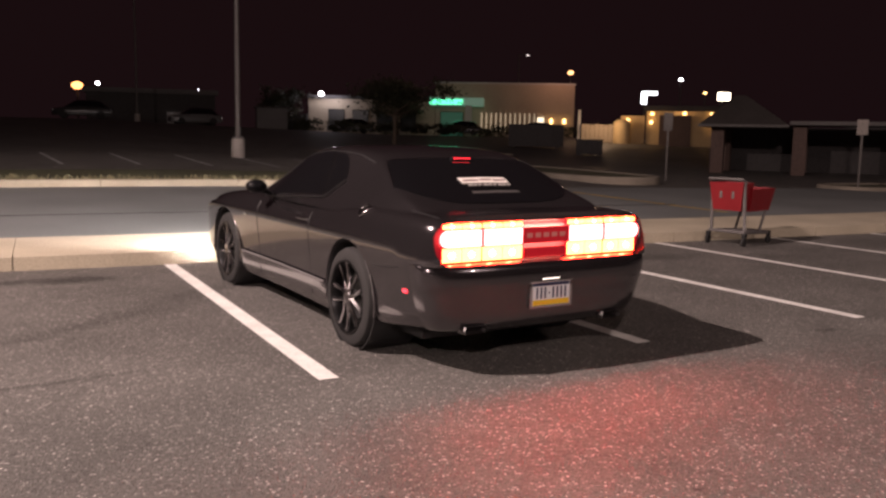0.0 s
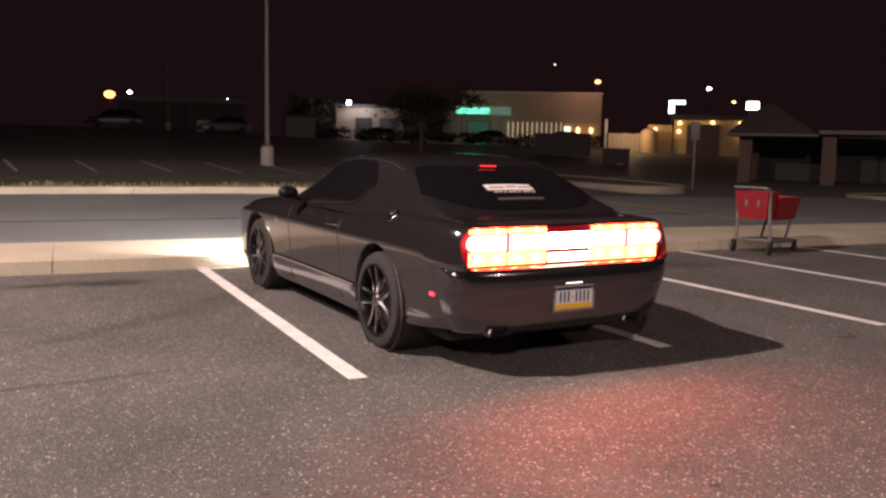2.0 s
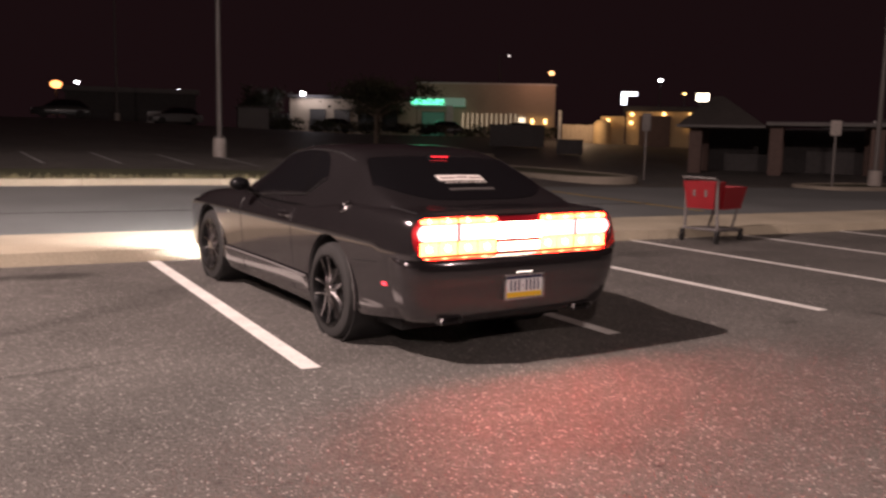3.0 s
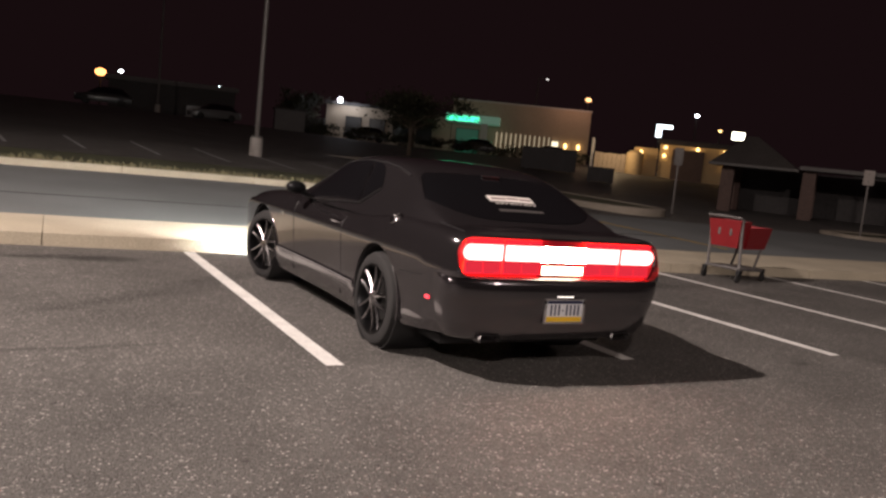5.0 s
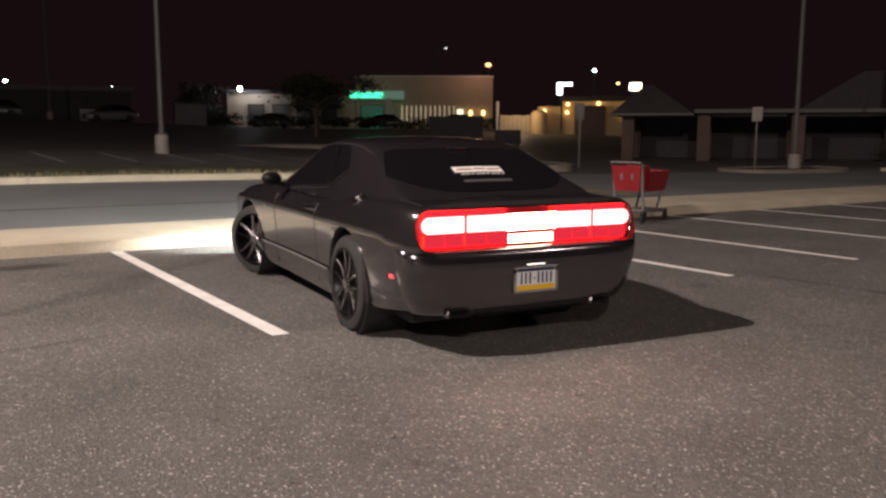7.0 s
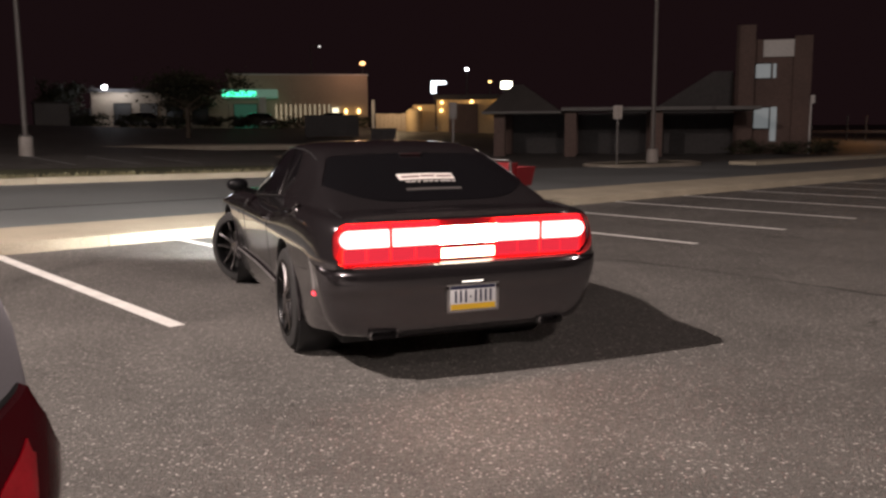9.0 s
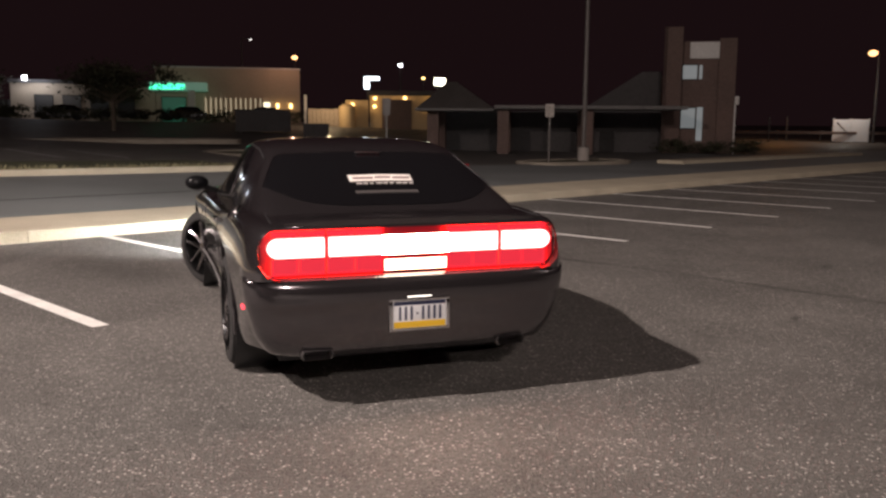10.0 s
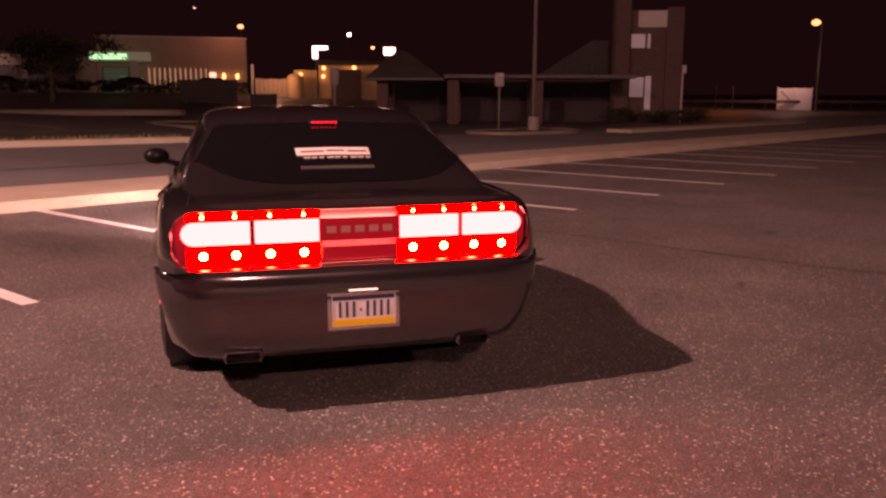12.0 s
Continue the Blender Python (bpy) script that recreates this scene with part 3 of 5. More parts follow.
def coupe():
    car = thing("car", (0, 0, 0), "dark granite-grey two-door muscle coupe with lit full-width tail lights", "car")
    # body with wheel arches and a recess for the tail-light panel
    ys = [-1.13, -1.115, -1.10, -1.075, -1.05, -1.02] + [-0.98 + 0.09 * k for k in range(51)] + [3.56, 3.61, 3.66, 3.71, 3.75, 3.79, 3.82, 3.85, 3.87, 3.88]
    bm = loft(bmesh.new(), [(y, section(y)) for y in ys])
    cuts = []
    for y in (0, 2.946):
        for s in (-1, 1):
            cuts.append(drum(s * 0.62, s * 1.2, y, 0.375, 0.415))
    recess = bmesh.new()
    rounded(recess, -0.872, 0.872, -1.4, -1.02, 0.728, 0.998, 0.11, 0.11)
    cuts.append(recess)
    notch = bmesh.new()
    box(notch, -1.2, 1.2, -1.4, -0.932, 0.1, 0.728)
    cuts.append(notch)
    part("body", carved(bm, cuts, "body"), CARPAINT, car, "dark grey metallic painted body", 28)
    # dark arch linings
    for y in (0, 2.946):
        for s in (-1, 1):
            bm = bmesh.new()
            lathe(bm, [(s * 0.55, 0.10), (s * 0.55, 0.41), (s * 0.93, 0.411), (s * 0.93, 0.402), (s * 0.56, 0.40), (s * 0.56, 0.10)], 36, "x", (0, y, 0.375))
            part("arch_lining", bm, TRIM, car)
    # arch lips
    for y in (0, 2.946):
        for s in (-1, 1):
            bm = bmesh.new()
            pts = []
            for k in range(19):
                a = radians(-12 + 204 * k / 18)
                yy, zz = y + math.cos(a) * 0.425, 0.375 + math.sin(a) * 0.425
                pts.append((s * (eased(WIDE, yy) - 0.026 + 0.012 * math.sin(max(0, a))), yy, max(zz, 0.26)))
            tube(bm, pts, 0.010, 6)
            part("arch_lip", bm, CARPAINT, car)
    # cabin
    bm = loft(bmesh.new(), [(y, [(0, 0.9)] + cabin_skin(y)) for y in [-0.74 + 0.055 * k for k in range(57)]])
    part("cabin", bm, CARPAINT, car, "dark grey roof and pillars", 40)
    for s in (-1, 1):
        pane(car, "door_window", [(2.06, 0.07), (0.70, 0.15), (0.84, 0.94), (1.46, 0.93)], s, label="dark tinted door window")
        pane(car, "quarter_window", [(0.665, 0.16), (0.40, 0.40), (0.62, 0.90), (0.80, 0.94)], s, label="dark tinted quarter window", n=6)
        bm = bmesh.new()
        tube(bm, [(s * (on_cabin(y, q).x + 0.010), y, on_cabin(y, q).z) for y, q in ((0.40, 0.36), (0.66, 0.13), (1.2, 0.08), (1.7, 0.05), (2.08, 0.04))], 0.005, 6)
        part("window_trim", bm, TRIM, car)
        bm = bmesh.new()
        tube(bm, [(s * (on_cabin(0.665 + 0.17 * q, q).x + 0.009), 0.665 + 0.17 * q, on_cabin(0.665 + 0.17 * q, q).z) for q in (0.13, 0.4, 0.7, 0.96)], 0.005, 6)
        part("window_divider", bm, RIM, car, "thin bright edge of the frameless door glass")
        # drip rail along the roof's edge
        tube_ = tube(bmesh.new(), [(s * (on_cabin(y, 1.0).x + 0.004), y, on_cabin(y, 1.0).z + 0.002) for y in (0.1, 0.35, 0.6, 0.9, 1.2, 1.42, 1.7, 2.0, 2.25)], 0.006, 6)
        part("roof_rail", tube_, TRIM, car)
    span_pane(car, "rear_window", -0.655, 0.035, 0.735, 0.612, 0.006, TINT, "dark tinted sloping rear window", bow=0.35, n=22)
    span_pane(car, "windscreen", 2.27, 1.45, 0.70, 0.60, 0.006, TINT, "dark tinted windscreen")
    # bright edges of the rear window
    for s in (-1, 1):
        bm = bmesh.new()
        tube(bm, [(s * (0.742 - 0.124 * k / 8), -0.31 + 0.35 * k / 8, skin_z(0.742 - 0.124 * k / 8, -0.31 + 0.35 * k / 8) + 0.004) for k in range(9)], 0.0045, 6)
        part("glass_edge", bm, RIM, car)
    bm = bmesh.new()
    tube(bm, [(-0.6 + k * 0.1, 0.042, skin_z(-0.6 + k * 0.1, 0.042) + 0.006) for k in range(13)], 0.005, 6)
    part("glass_edge", bm, CHROME, car)
    # club sticker with unreadable writing, and its strip of small print
    st = span_pane(car, "sticker", -0.352, -0.272, 0.205, 0.205, 0.012, STICKER, "white oblong sticker on the rear window", n=8)
    for k, (x0, x1, y0) in enumerate(((-0.18, -0.05, -0.325), (-0.035, 0.065, -0.32), (0.08, 0.19, -0.325))):
        span_pane(st, "printed_bar", y0, y0 + 0.018, 1, 1, 0.0155, plain("sticker_print", (0.2, 0.13, 0.12), 0.6), n=3, q0=x0, q1=x1)
    for k in range(9):
        span_pane(car, "sticker_small_print", -0.384, -0.374, 1, 1, 0.012, STICKER, "tiny white printed strip", n=2, q0=-0.17 + k * 0.043, q1=-0.17 + k * 0.043 + 0.036 - 0.006 * (k % 3))
    # a faint grey strip laid on the glass below the sticker
    span_pane(car, "grey_strip", -0.505, -0.472, 0.20, 0.20, 0.010, surface("grey_strip_tone", (0.075, 0.068, 0.066), 0.4, vary=0.2, grain=60, patch=5, bump=0), "faint grey strip on the rear window below the sticker", n=6)
    # boot lid edge and lip spoiler
    bm = bmesh.new()

    def lip(a, b):
        x = -0.80 + 1.60 * a
        e = (1 - abs(2 * a - 1) ** 5)
        prof = [(-0.86, 1.030), (-1.00, 1.036 + 0.006 * e), (-1.085, 1.034 + 0.018 * e), (-1.115, 1.028 + 0.014 * e), (-1.105, 1.002), (-1.03, 0.99)]
        i = min(int(b * 5), 4)
        k = b * 5 - i
        y, z = (prof[i][j] + (prof[i + 1][j] - prof[i][j]) * k for j in (0, 1))
        return Vector((x, y + (1 - e) * 0.06, z - (1 - e) * 0.014))
    sheet(bm, lip, 24, 10)
    part("spoiler", bm, CARPAINT, car, "low body-coloured boot spoiler")
    # tail-light panel
    bm = bmesh.new()
    rounded(bm, -0.862, 0.862, -1.045, -1.022, 0.733, 0.993, 0.10, 0.10)
    panel = part("tail_light_panel", bm, plain("panel_black", (0.015, 0.010, 0.010), 0.25), car, "black and red full-width tail-light panel")
    ring = [(x, -1.098 + 0.36 * max(0, abs(x) - 0.6) ** 1.6, z) for x, z in outline(-0.872, 0.872, 0.729, 0.997, 0.105, 0.105, 10)]
    part("lamp_surround", tube(bmesh.new(), ring + ring[:1], 0.007, 6), CHROME, panel, "thin bright lamp surround")
    # strips that turn over, in place of lamps going on and off
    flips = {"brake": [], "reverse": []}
    for s in (-1, 1):
        for x0, x1, outer in ((0.190, 0.501, 0), (0.511, 0.856, 1)):
            a, c = sorted((s * x0, s * x1))
            rl, rr = (0.085 * outer * (s < 0), 0.085 * outer * (s > 0))
            lens = bmesh.new()
            rounded(lens, a, c, -1.056, -1.046, 0.740, 0.988, rl, rr)
            lamp = part("tail_lamp", lens, REDGLOW, car, "red tail-lamp lens with a glowing bar")
            bar = bmesh.new()
            in_l, in_r = 0.006 + 0.024 * (rl > 0), 0.006 + 0.024 * (rr > 0)
            rounded(bar, a + in_l, c - in_r, -1.090, -1.078, 0.842, 0.950, rl * 0.6 + 0.006, rr * 0.6 + 0.006)
            part("lit_bar", bar, TAILLIT, lamp, "glowing pinkish-white light bar")
            edge = [(x, -1.084, z) for x, z in outline(a + in_l - 0.004, c - in_r + 0.004, 0.838, 0.954, rl * 0.6 + 0.008, rr * 0.6 + 0.008)]
            part("bar_frame", tube(bmesh.new(), edge + edge[:1], 0.0035, 6), TRIM, lamp)
            ia, ic = a + (0.055 if rl else 0), c - (0.055 if rr else 0)
            for m0, m1 in ((ia, (ia + ic) / 2 - 0.002), ((ia + ic) / 2 + 0.002, ic)):
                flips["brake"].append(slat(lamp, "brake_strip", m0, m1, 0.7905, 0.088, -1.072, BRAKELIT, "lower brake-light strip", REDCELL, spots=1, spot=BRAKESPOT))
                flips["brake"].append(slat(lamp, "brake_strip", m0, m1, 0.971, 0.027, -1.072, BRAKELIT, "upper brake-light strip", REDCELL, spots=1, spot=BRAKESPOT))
    # the centre's backing is given the red glow too, against black gaps
    centre = part("centre_lamp", block(-0.186, 0.186, -1.050, -1.046, 0.740, 0.988, 0.0), REDGLOW, car, "centre reversing lamp with lettering")
    flips["reverse"].append(slat(centre, "reversing_strip", -0.196, 0.196, 0.896, 0.108, -1.086, REVERSE, "reversing light", REDVEIL, emblem=plain("emblem", (0.6, 0.25, 0.22), 0.4)))
    flips["reverse"].append(slat(centre, "reversing_strip", -0.180, 0.180, 0.783, 0.060, -1.080, REVERSE_LOW, "lower reversing light", REDVEIL))
    third = part("high_brake_lamp", block(-0.085, 0.085, -0.005, 0.02, 1.36, 1.372, 0.003), TRIM, car, "high-level brake lamp behind the rear glass")
    for k in range(6):
        x = -0.065 + k * 0.026
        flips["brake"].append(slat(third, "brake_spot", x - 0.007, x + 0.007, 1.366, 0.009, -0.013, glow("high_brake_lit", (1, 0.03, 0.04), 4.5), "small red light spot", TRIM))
    for s in (-1, 1):
        part("boot_gap", tube(bmesh.new(), [(s * 0.790, -1.02, 1.022), (s * 0.785, -0.85, 1.031), (s * 0.775, -0.62, 1.040), (s * 0.76, -0.45, 1.06)], 0.0035, 5), TRIM, car)
        part("bumper_gap", tube(bmesh.new(), [(s * (eased(WIDE, y) - d), y, z) for y, z, d in ((-0.43, 0.66, 0.009), (-0.6, 0.67, 0.009), (-0.8, 0.69, 0.008), (-1.0, 0.71, 0.006))], 0.003, 5), TRIM, car)
    seam = sorted((z, x) for x, z in section(-0.93) if x > 0.6 and 0.28 < z < 0.9)
    shell = [(-1.030, 0.729), (-1.105, 0.727), (-1.128, 0.716), (-1.142, 0.690), (-1.149, 0.640), (-1.149, 0.585), (-1.142, 0.570), (-1.132, 0.43), (-1.108, 0.335), (-1.07, 0.295)]

    def cover(a, b):
        i = min(int(b * 9), 8)
        y, z = (shell[i][j] + (shell[i + 1][j] - shell[i][j]) * (b * 9 - i) for j in (0, 1))
        share = math.sin((a - 0.5) * math.pi)
        round_ = (1 - abs(share) ** 4) ** 0.25
        tuck = max(0.0, (0.60 - z) / 0.30)
        return Vector((share * curve(seam, z) * (1 - 0.05 * tuck * round_), -0.931 + (y + 0.931) * round_, z))
    part("bumper", sheet(bmesh.new(), cover, 56, 27, 0.008), CARPAINT, car, "body-coloured rear bumper with a ledge below the lamps", 40)
    # bumper: crease, lower valance, plate, exhausts, markers
    for k in (-1, 1):
        part("bumper_crease", tube(bmesh.new(), [(k * 0.76, -1.112, 0.574), (k * 0.6, -1.136, 0.577), (k * 0.24, -1.146, 0.577)], 0.005, 6), CARPAINT, car)
    bm = bmesh.new()
    box(bm, -0.46, 0.46, -1.05, -0.8, 0.27, 0.40, 0.04)
    part("valance", bm, TRIM, car, "black lower rear valance")
    for s in (-1, 1):
        bm = bmesh.new()
        outer = [(-0.10, -0.038), (0.10, -0.038), (0.115, 0.0), (0.10, 0.038), (-0.10, 0.038), (-0.115, 0.0)]
        rings = [[bm.verts.new((s * 0.57 + x * k * 0.80, y, 0.308 + z * k * 0.66)) for x, z in outer] for y, k in ((-0.9, 1.0), (-1.120, 1.0), (-1.125, 0.92), (-1.10, 0.80), (-0.95, 0.78))]
        for r0, r1 in zip(rings, rings[1:]):
            for k in range(6):
                bm.faces.new((r0[k], r0[(k + 1) % 6], r1[(k + 1) % 6], r1[k]))
        bm.faces.new(rings[-1])
        part("exhaust_tip", bm, TIP, car, "rectangular chrome exhaust tip", 20)
        bm = bmesh.new()
        box(bm, s * 0.928 - 0.012, s * 0.928 + 0.012, -0.865, -0.815, 0.533, 0.557, 0.004)
        part("side_marker", bm, MARKERLIT, car, "lit red side marker")
        # mirror
        bm = bmesh.new()
        sheet(bm, lambda a, b: Vector((s * (1.01 + 0.095 * math.cos(a * math.tau) * math.sin(b * math.pi) ** 0.7), 1.80 + 0.075 * math.cos(b * math.pi), 1.06 + 0.062 * math.sin(a * math.tau) * math.sin(b * math.pi) ** 0.7)), 18, 10)
        mirror = part("door_mirror", bm, MIRRORBLACK, car, "black oval door mirror")
        bm = tube(bmesh.new(), [(s * 0.84, 1.90, 0.985), (s * 0.93, 1.86, 1.015), (s * 0.98, 1.82, 1.04)], 0.022, 8)
        part("mirror_arm", bm, TRIM, mirror)
        # door: gaps, handle, lower crease
        for y in (0.78, 2.02):
            bm = bmesh.new()
            tube(bm, [(s * (eased(WIDE, y) - k), y - 0.04 * (z < 0.4), z) for z, k in ((0.26, 0.029), (0.33, 0.021), (0.395, 0.012), (0.43, 0.034), (0.56, 0.021), (0.69, 0.008), (0.79, 0.001), (0.86, 0.016), (0.91, 0.046))], 0.004, 5)
            part("door_gap", bm, TRIM, car)
        bm = bmesh.new()
        tube(bm, [(s * 0.90, 0.84, 0.852), (s * 0.945, 0.87, 0.855), (s * 0.945, 0.99, 0.855), (s * 0.90, 1.02, 0.852)], 0.012, 8)
        part("door_handle", bm, CHROME, car, "chrome door handle")
        # paler than the body paint: the crease's highlight is put into its colour
        bm = bmesh.new()
        tube(bm, [(s * (eased(WIDE, y) - 0.011), y, 0.404) for y in (0.47, 0.9, 1.5, 2.1, 2.45)], 0.008, 6)
        part("sill_crease", bm, surface("crease_highlight", (0.22, 0.21, 0.21), 0.35, 0.3, vary=0.08, grain=300, patch=2, bump=0.01), car, "raised crease above the sill, its highlight painted paler")
        bm = bmesh.new()
        box(bm, s * 0.942 - 0.004, s * 0.942 + 0.004, 2.28, 2.38, 0.755, 0.785, 0.002)
        part("wing_badge", bm, CHROME, car, "small chrome wing badge")
        # headlights: lit discs deep in dark housings, angled at the road
        for k, x in enumerate((0.50, 0.645)):
            hood = lathe(bmesh.new(), [(0, 0.070), (0.13, 0.078), (0.132, 0.070), (0.01, 0.062)], 20, "z")
            lamp = part("headlight", hood, TRIM, car, "round lit headlight in a dark housing")
            lamp.matrix_local = pose(s * x, 3.848, 0.665, -91.0, 0, 0)
            disc = part("lit_disc", lathe(bmesh.new(), [(0.060, 0.055), (0.065, 0.055)], 18, "z"), HEADLIT, lamp)
    bm = block(-0.64, 0.64, 3.55, 3.895, 0.60, 0.73, 0.02)
    part("grille", bm, TRIM, car, "black front grille")
    # fuel cap on the left flank
    bm = lathe(bmesh.new(), [(0.0, 0.058), (0.010, 0.055), (0.016, 0.044), (0.008, 0.040), (0.010, 0.012)], 24, "x")
    cap = part("fuel_cap", bm, RIM, car, "round chrome fuel-filler cap")
    cap.matrix_local = pose(-0.902, -0.19, 1.006, 0, 228, 0)
    # number plate with plain bars, in a bright frame
    plate = part("number_plate", block(-0.155, 0.155, -1.190, -1.178, 0.432, 0.585, 0.003), WHITE, car, "white and yellow number plate in a bright frame")
    part("yellow_band", block(-0.15, 0.15, -1.1925, -1.1895, 0.435, 0.470), PLATEYELLOW, plate)
    part("blue_band", block(-0.15, 0.15, -1.1925, -1.1895, 0.563, 0.583), INK, plate)
    for k in range(8):
        x = -0.125 + k * 0.0335
        w = 0.008 if k == 3 else 0.013
        z0, z1 = (0.507, 0.522) if k == 3 else (0.479, 0.555)
        part("plate_bar", block(x - w / 2 + 0.01, x + w / 2 + 0.01, -1.1925, -1.1897, z0, z1), INK, plate)
    fr = bmesh.new()
    for x0, x1, z0, z1 in ((-0.175, 0.175, 0.585, 0.602), (-0.175, 0.175, 0.419, 0.432), (-0.175, -0.155, 0.432, 0.585), (0.155, 0.175, 0.432, 0.585)):
        box(fr, x0, x1, -1.194, -1.176, z0, z1, 0.002)
    part("plate_frame", fr, CHROME, plate)
    plate.location.y = 0.030
    # the highlight along the plate frame's top, made as a small glowing bar
    part("plate_frame_glint", block(-0.07, 0.07, -1.160, -1.140, 0.607, 0.613, 0.002), PLATE_GLINT, car, "glowing bar for the highlight on the plate frame")
    wheels = {}
    for s, tag in ((-1, "left"), (1, "right")):
        wheels["rear", tag] = wheel(car, s * 0.832, 0, s)
        wheels["front", tag] = wheel(car, s * 0.815, 2.946, s)
    # underside
    bm = block(-0.72, 0.72, -0.7, 3.5, 0.17, 0.24, 0.02)
    part("underbody", bm, TRIM, car)
    return car, wheels, flips


CAR, WHEELS, FLIPS = coupe()

# ---------------------------------------------------------------- street furniture near the bays


def light_pole(x, y, height, name="light_pole"):
    z = land(x, y)
    p = thing(name, (x, y, z), "tall square steel lamp pole on a round concrete footing", "lamp pole", "car park lamp poles")
    part("footing", lathe(bmesh.new(), [(-0.2, 0.245), (0.60, 0.225), (0.64, 0.20)], 24, "z"), FOOTING, p, "weathered concrete footing")
    bm = block(-0.16, 0.16, -0.16, 0.16, 0.64, 0.67, 0.006)
    part("base_plate", bm, POLE, p)
    bm = bmesh.new()
    tube(bm, [(0, 0, 0.67), (0, 0, height * 0.5), (0, 0, height)], [0.092, 0.075, 0.06], 8)
    part("mast", bm, POLE, p)
    for sx in (-0.12, 0.12):
        for sy in (-0.12, 0.12):
            part("bolt", lathe(bmesh.new(), [(0.67, 0.02), (0.72, 0.02)], 6, "z", (sx, sy, 0)), POLE, p)
    part("crossarm", block(-0.9, 0.9, -0.05, 0.05, height - 0.1, height, 0.01), POLE, p)
    for sx in (-1, 1):
        part("lamp_head", block(sx * 0.9 - 0.28, sx * 0.9 + 0.28, -0.2, 0.2, height - 0.16, height + 0.06, 0.04), TRIM, p, "dark unlit lamp head")
    return p


a = K(5.1, 20.0)
light_pole(a.x, a.y, 10.5)
light_pole(26.6, 12.7, 10.5)
light_pole(12.2, 70.0, 13.0)


def cart():
    red = surface("red_plastic", (0.22, 0.008, 0.013), 0.45, vary=0.15, grain=90, patch=4, bump=0.05)
    grey = surface("grey_plastic", (0.13, 0.12, 0.117), 0.5, vary=0.2, grain=90, patch=4, bump=0.05)
    c = thing("shopping_cart", (8.42, 3.98, 0), "red plastic shopping cart with grey frame standing beside the kerb", "shopping cart", rz=9)

    def tub(x0, x1, w0, w1, z0, z1, t=0.02):
        """An open basket, wider at its top, from its back x0 to its front x1."""
        bm = bmesh.new()
        rings = []
        for inset, zz, k in ((0, z0, 0), (0, z1, 1), (t, z1, 1), (t, z0 + t, 0)):
            w = (w0 + (w1 - w0) * k) / 2 - inset
            a, b = x0 - 0.05 * k + inset, x1 + 0.07 * k - inset
            rings.append([bm.verts.new(p) for p in ((a, -w, zz), (b, -w * 0.86, zz), (b, w * 0.86, zz), (a, w, zz))])
        for r0, r1 in zip(rings, rings[1:]):
            for k in range(4):
                bm.faces.new((r0[k], r0[(k + 1) % 4], r1[(k + 1) % 4], r1[k]))
        bm.faces.new(rings[0][::-1])
        bm.faces.new(rings[-1])
        bmesh.ops.bevel(bm, geom=[e for e in bm.edges if e.calc_face_angle(0) > 0.6], offset=0.012, segments=2, affect="EDGES")
        return bm
    part("basket", tub(-0.20, 0.38, 0.42, 0.54, 0.50, 0.84), red, c, "deep red moulded basket")
    part("child_seat", tub(-0.48, -0.24, 0.46, 0.56, 0.52, 0.93), red, c, "red folding child seat")
    for y in (-0.11, 0.09):
        part("seat_slot", block(-0.515, -0.505, y - 0.02, y + 0.02, 0.70, 0.86, 0.003), grey, c)
    bm = bmesh.new()
    tube(bm, [(-0.46, -0.29, 0.93), (-0.54, -0.28, 0.985), (-0.55, 0, 0.99), (-0.54, 0.28, 0.985), (-0.46, 0.29, 0.93)], 0.02, 10)
    part("handle", bm, grey, c, "grey push handle")
    for s in (-1, 1):
        bm = bmesh.new()
        tube(bm, [(-0.47, s * 0.27, 0.93), (-0.44, s * 0.27, 0.5), (-0.42, s * 0.28, 0.22), (-0.45, s * 0.30, 0.13)], 0.024, 8)
        part("upright", bm, grey, c)
        bm = bmesh.new()
        tube(bm, [(-0.44, s * 0.28, 0.20), (0.1, s * 0.25, 0.18), (0.36, s * 0.20, 0.16)], 0.022, 8)
        part("lower_rail", bm, grey, c)
        bm = bmesh.new()
        tube(bm, [(0.1, s * 0.2, 0.18), (0.25, s * 0.2, 0.5)], 0.02, 8)
        part("strut", bm, grey, c)
        for x in (-0.46, 0.38):
            y = s * (0.30 if x < 0 else 0.2)
            bm = lathe(bmesh.new(), [(-0.018, 0.055), (-0.014, 0.064), (0.014, 0.064), (0.018, 0.055)], 18, "x")
            w = part("caster_wheel", bm, TYRE, c)
            w.matrix_local = pose(x, y, 0.064, 0, 0, 90)
            part("caster_fork", block(x - 0.03, x + 0.03, y - 0.03, y + 0.03, 0.12, 0.19, 0.008), TRIM, c)
    bm = bmesh.new()
    tube(bm, [(-0.45, -0.3, 0.205), (-0.45, 0.3, 0.205)], 0.024, 8)
    part("cross_rail", bm, grey, c)
    part("bottom_tray", block(-0.3, 0.32, -0.2, 0.2, 0.175, 0.20, 0.01), grey, c)


cart()


def litter():
    t = thing("crumpled_foil", (-2.29, -1.73, 0), "crumpled ball of silvery wrapping foil on the asphalt", "litter")
    bm = bmesh.new()
    bmesh.ops.create_icosphere(bm, subdivisions=3, radius=0.045)
    for v in bm.verts:
        v.co *= 0.75 + 0.7 * noise.noise(v.co * 40)
        v.co.z = max(v.co.z * 0.7, -0.018) + 0.02
        v.co.x *= 1.3
    part("foil", bm, plain("foil", (0.6, 0.58, 0.56), 0.25, 0.9), t, smooth=10)


litter()


DARK_LENS = plain("dark_red_lens", (0.050, 0.0012, 0.004), 0.05, 0, 0.0)
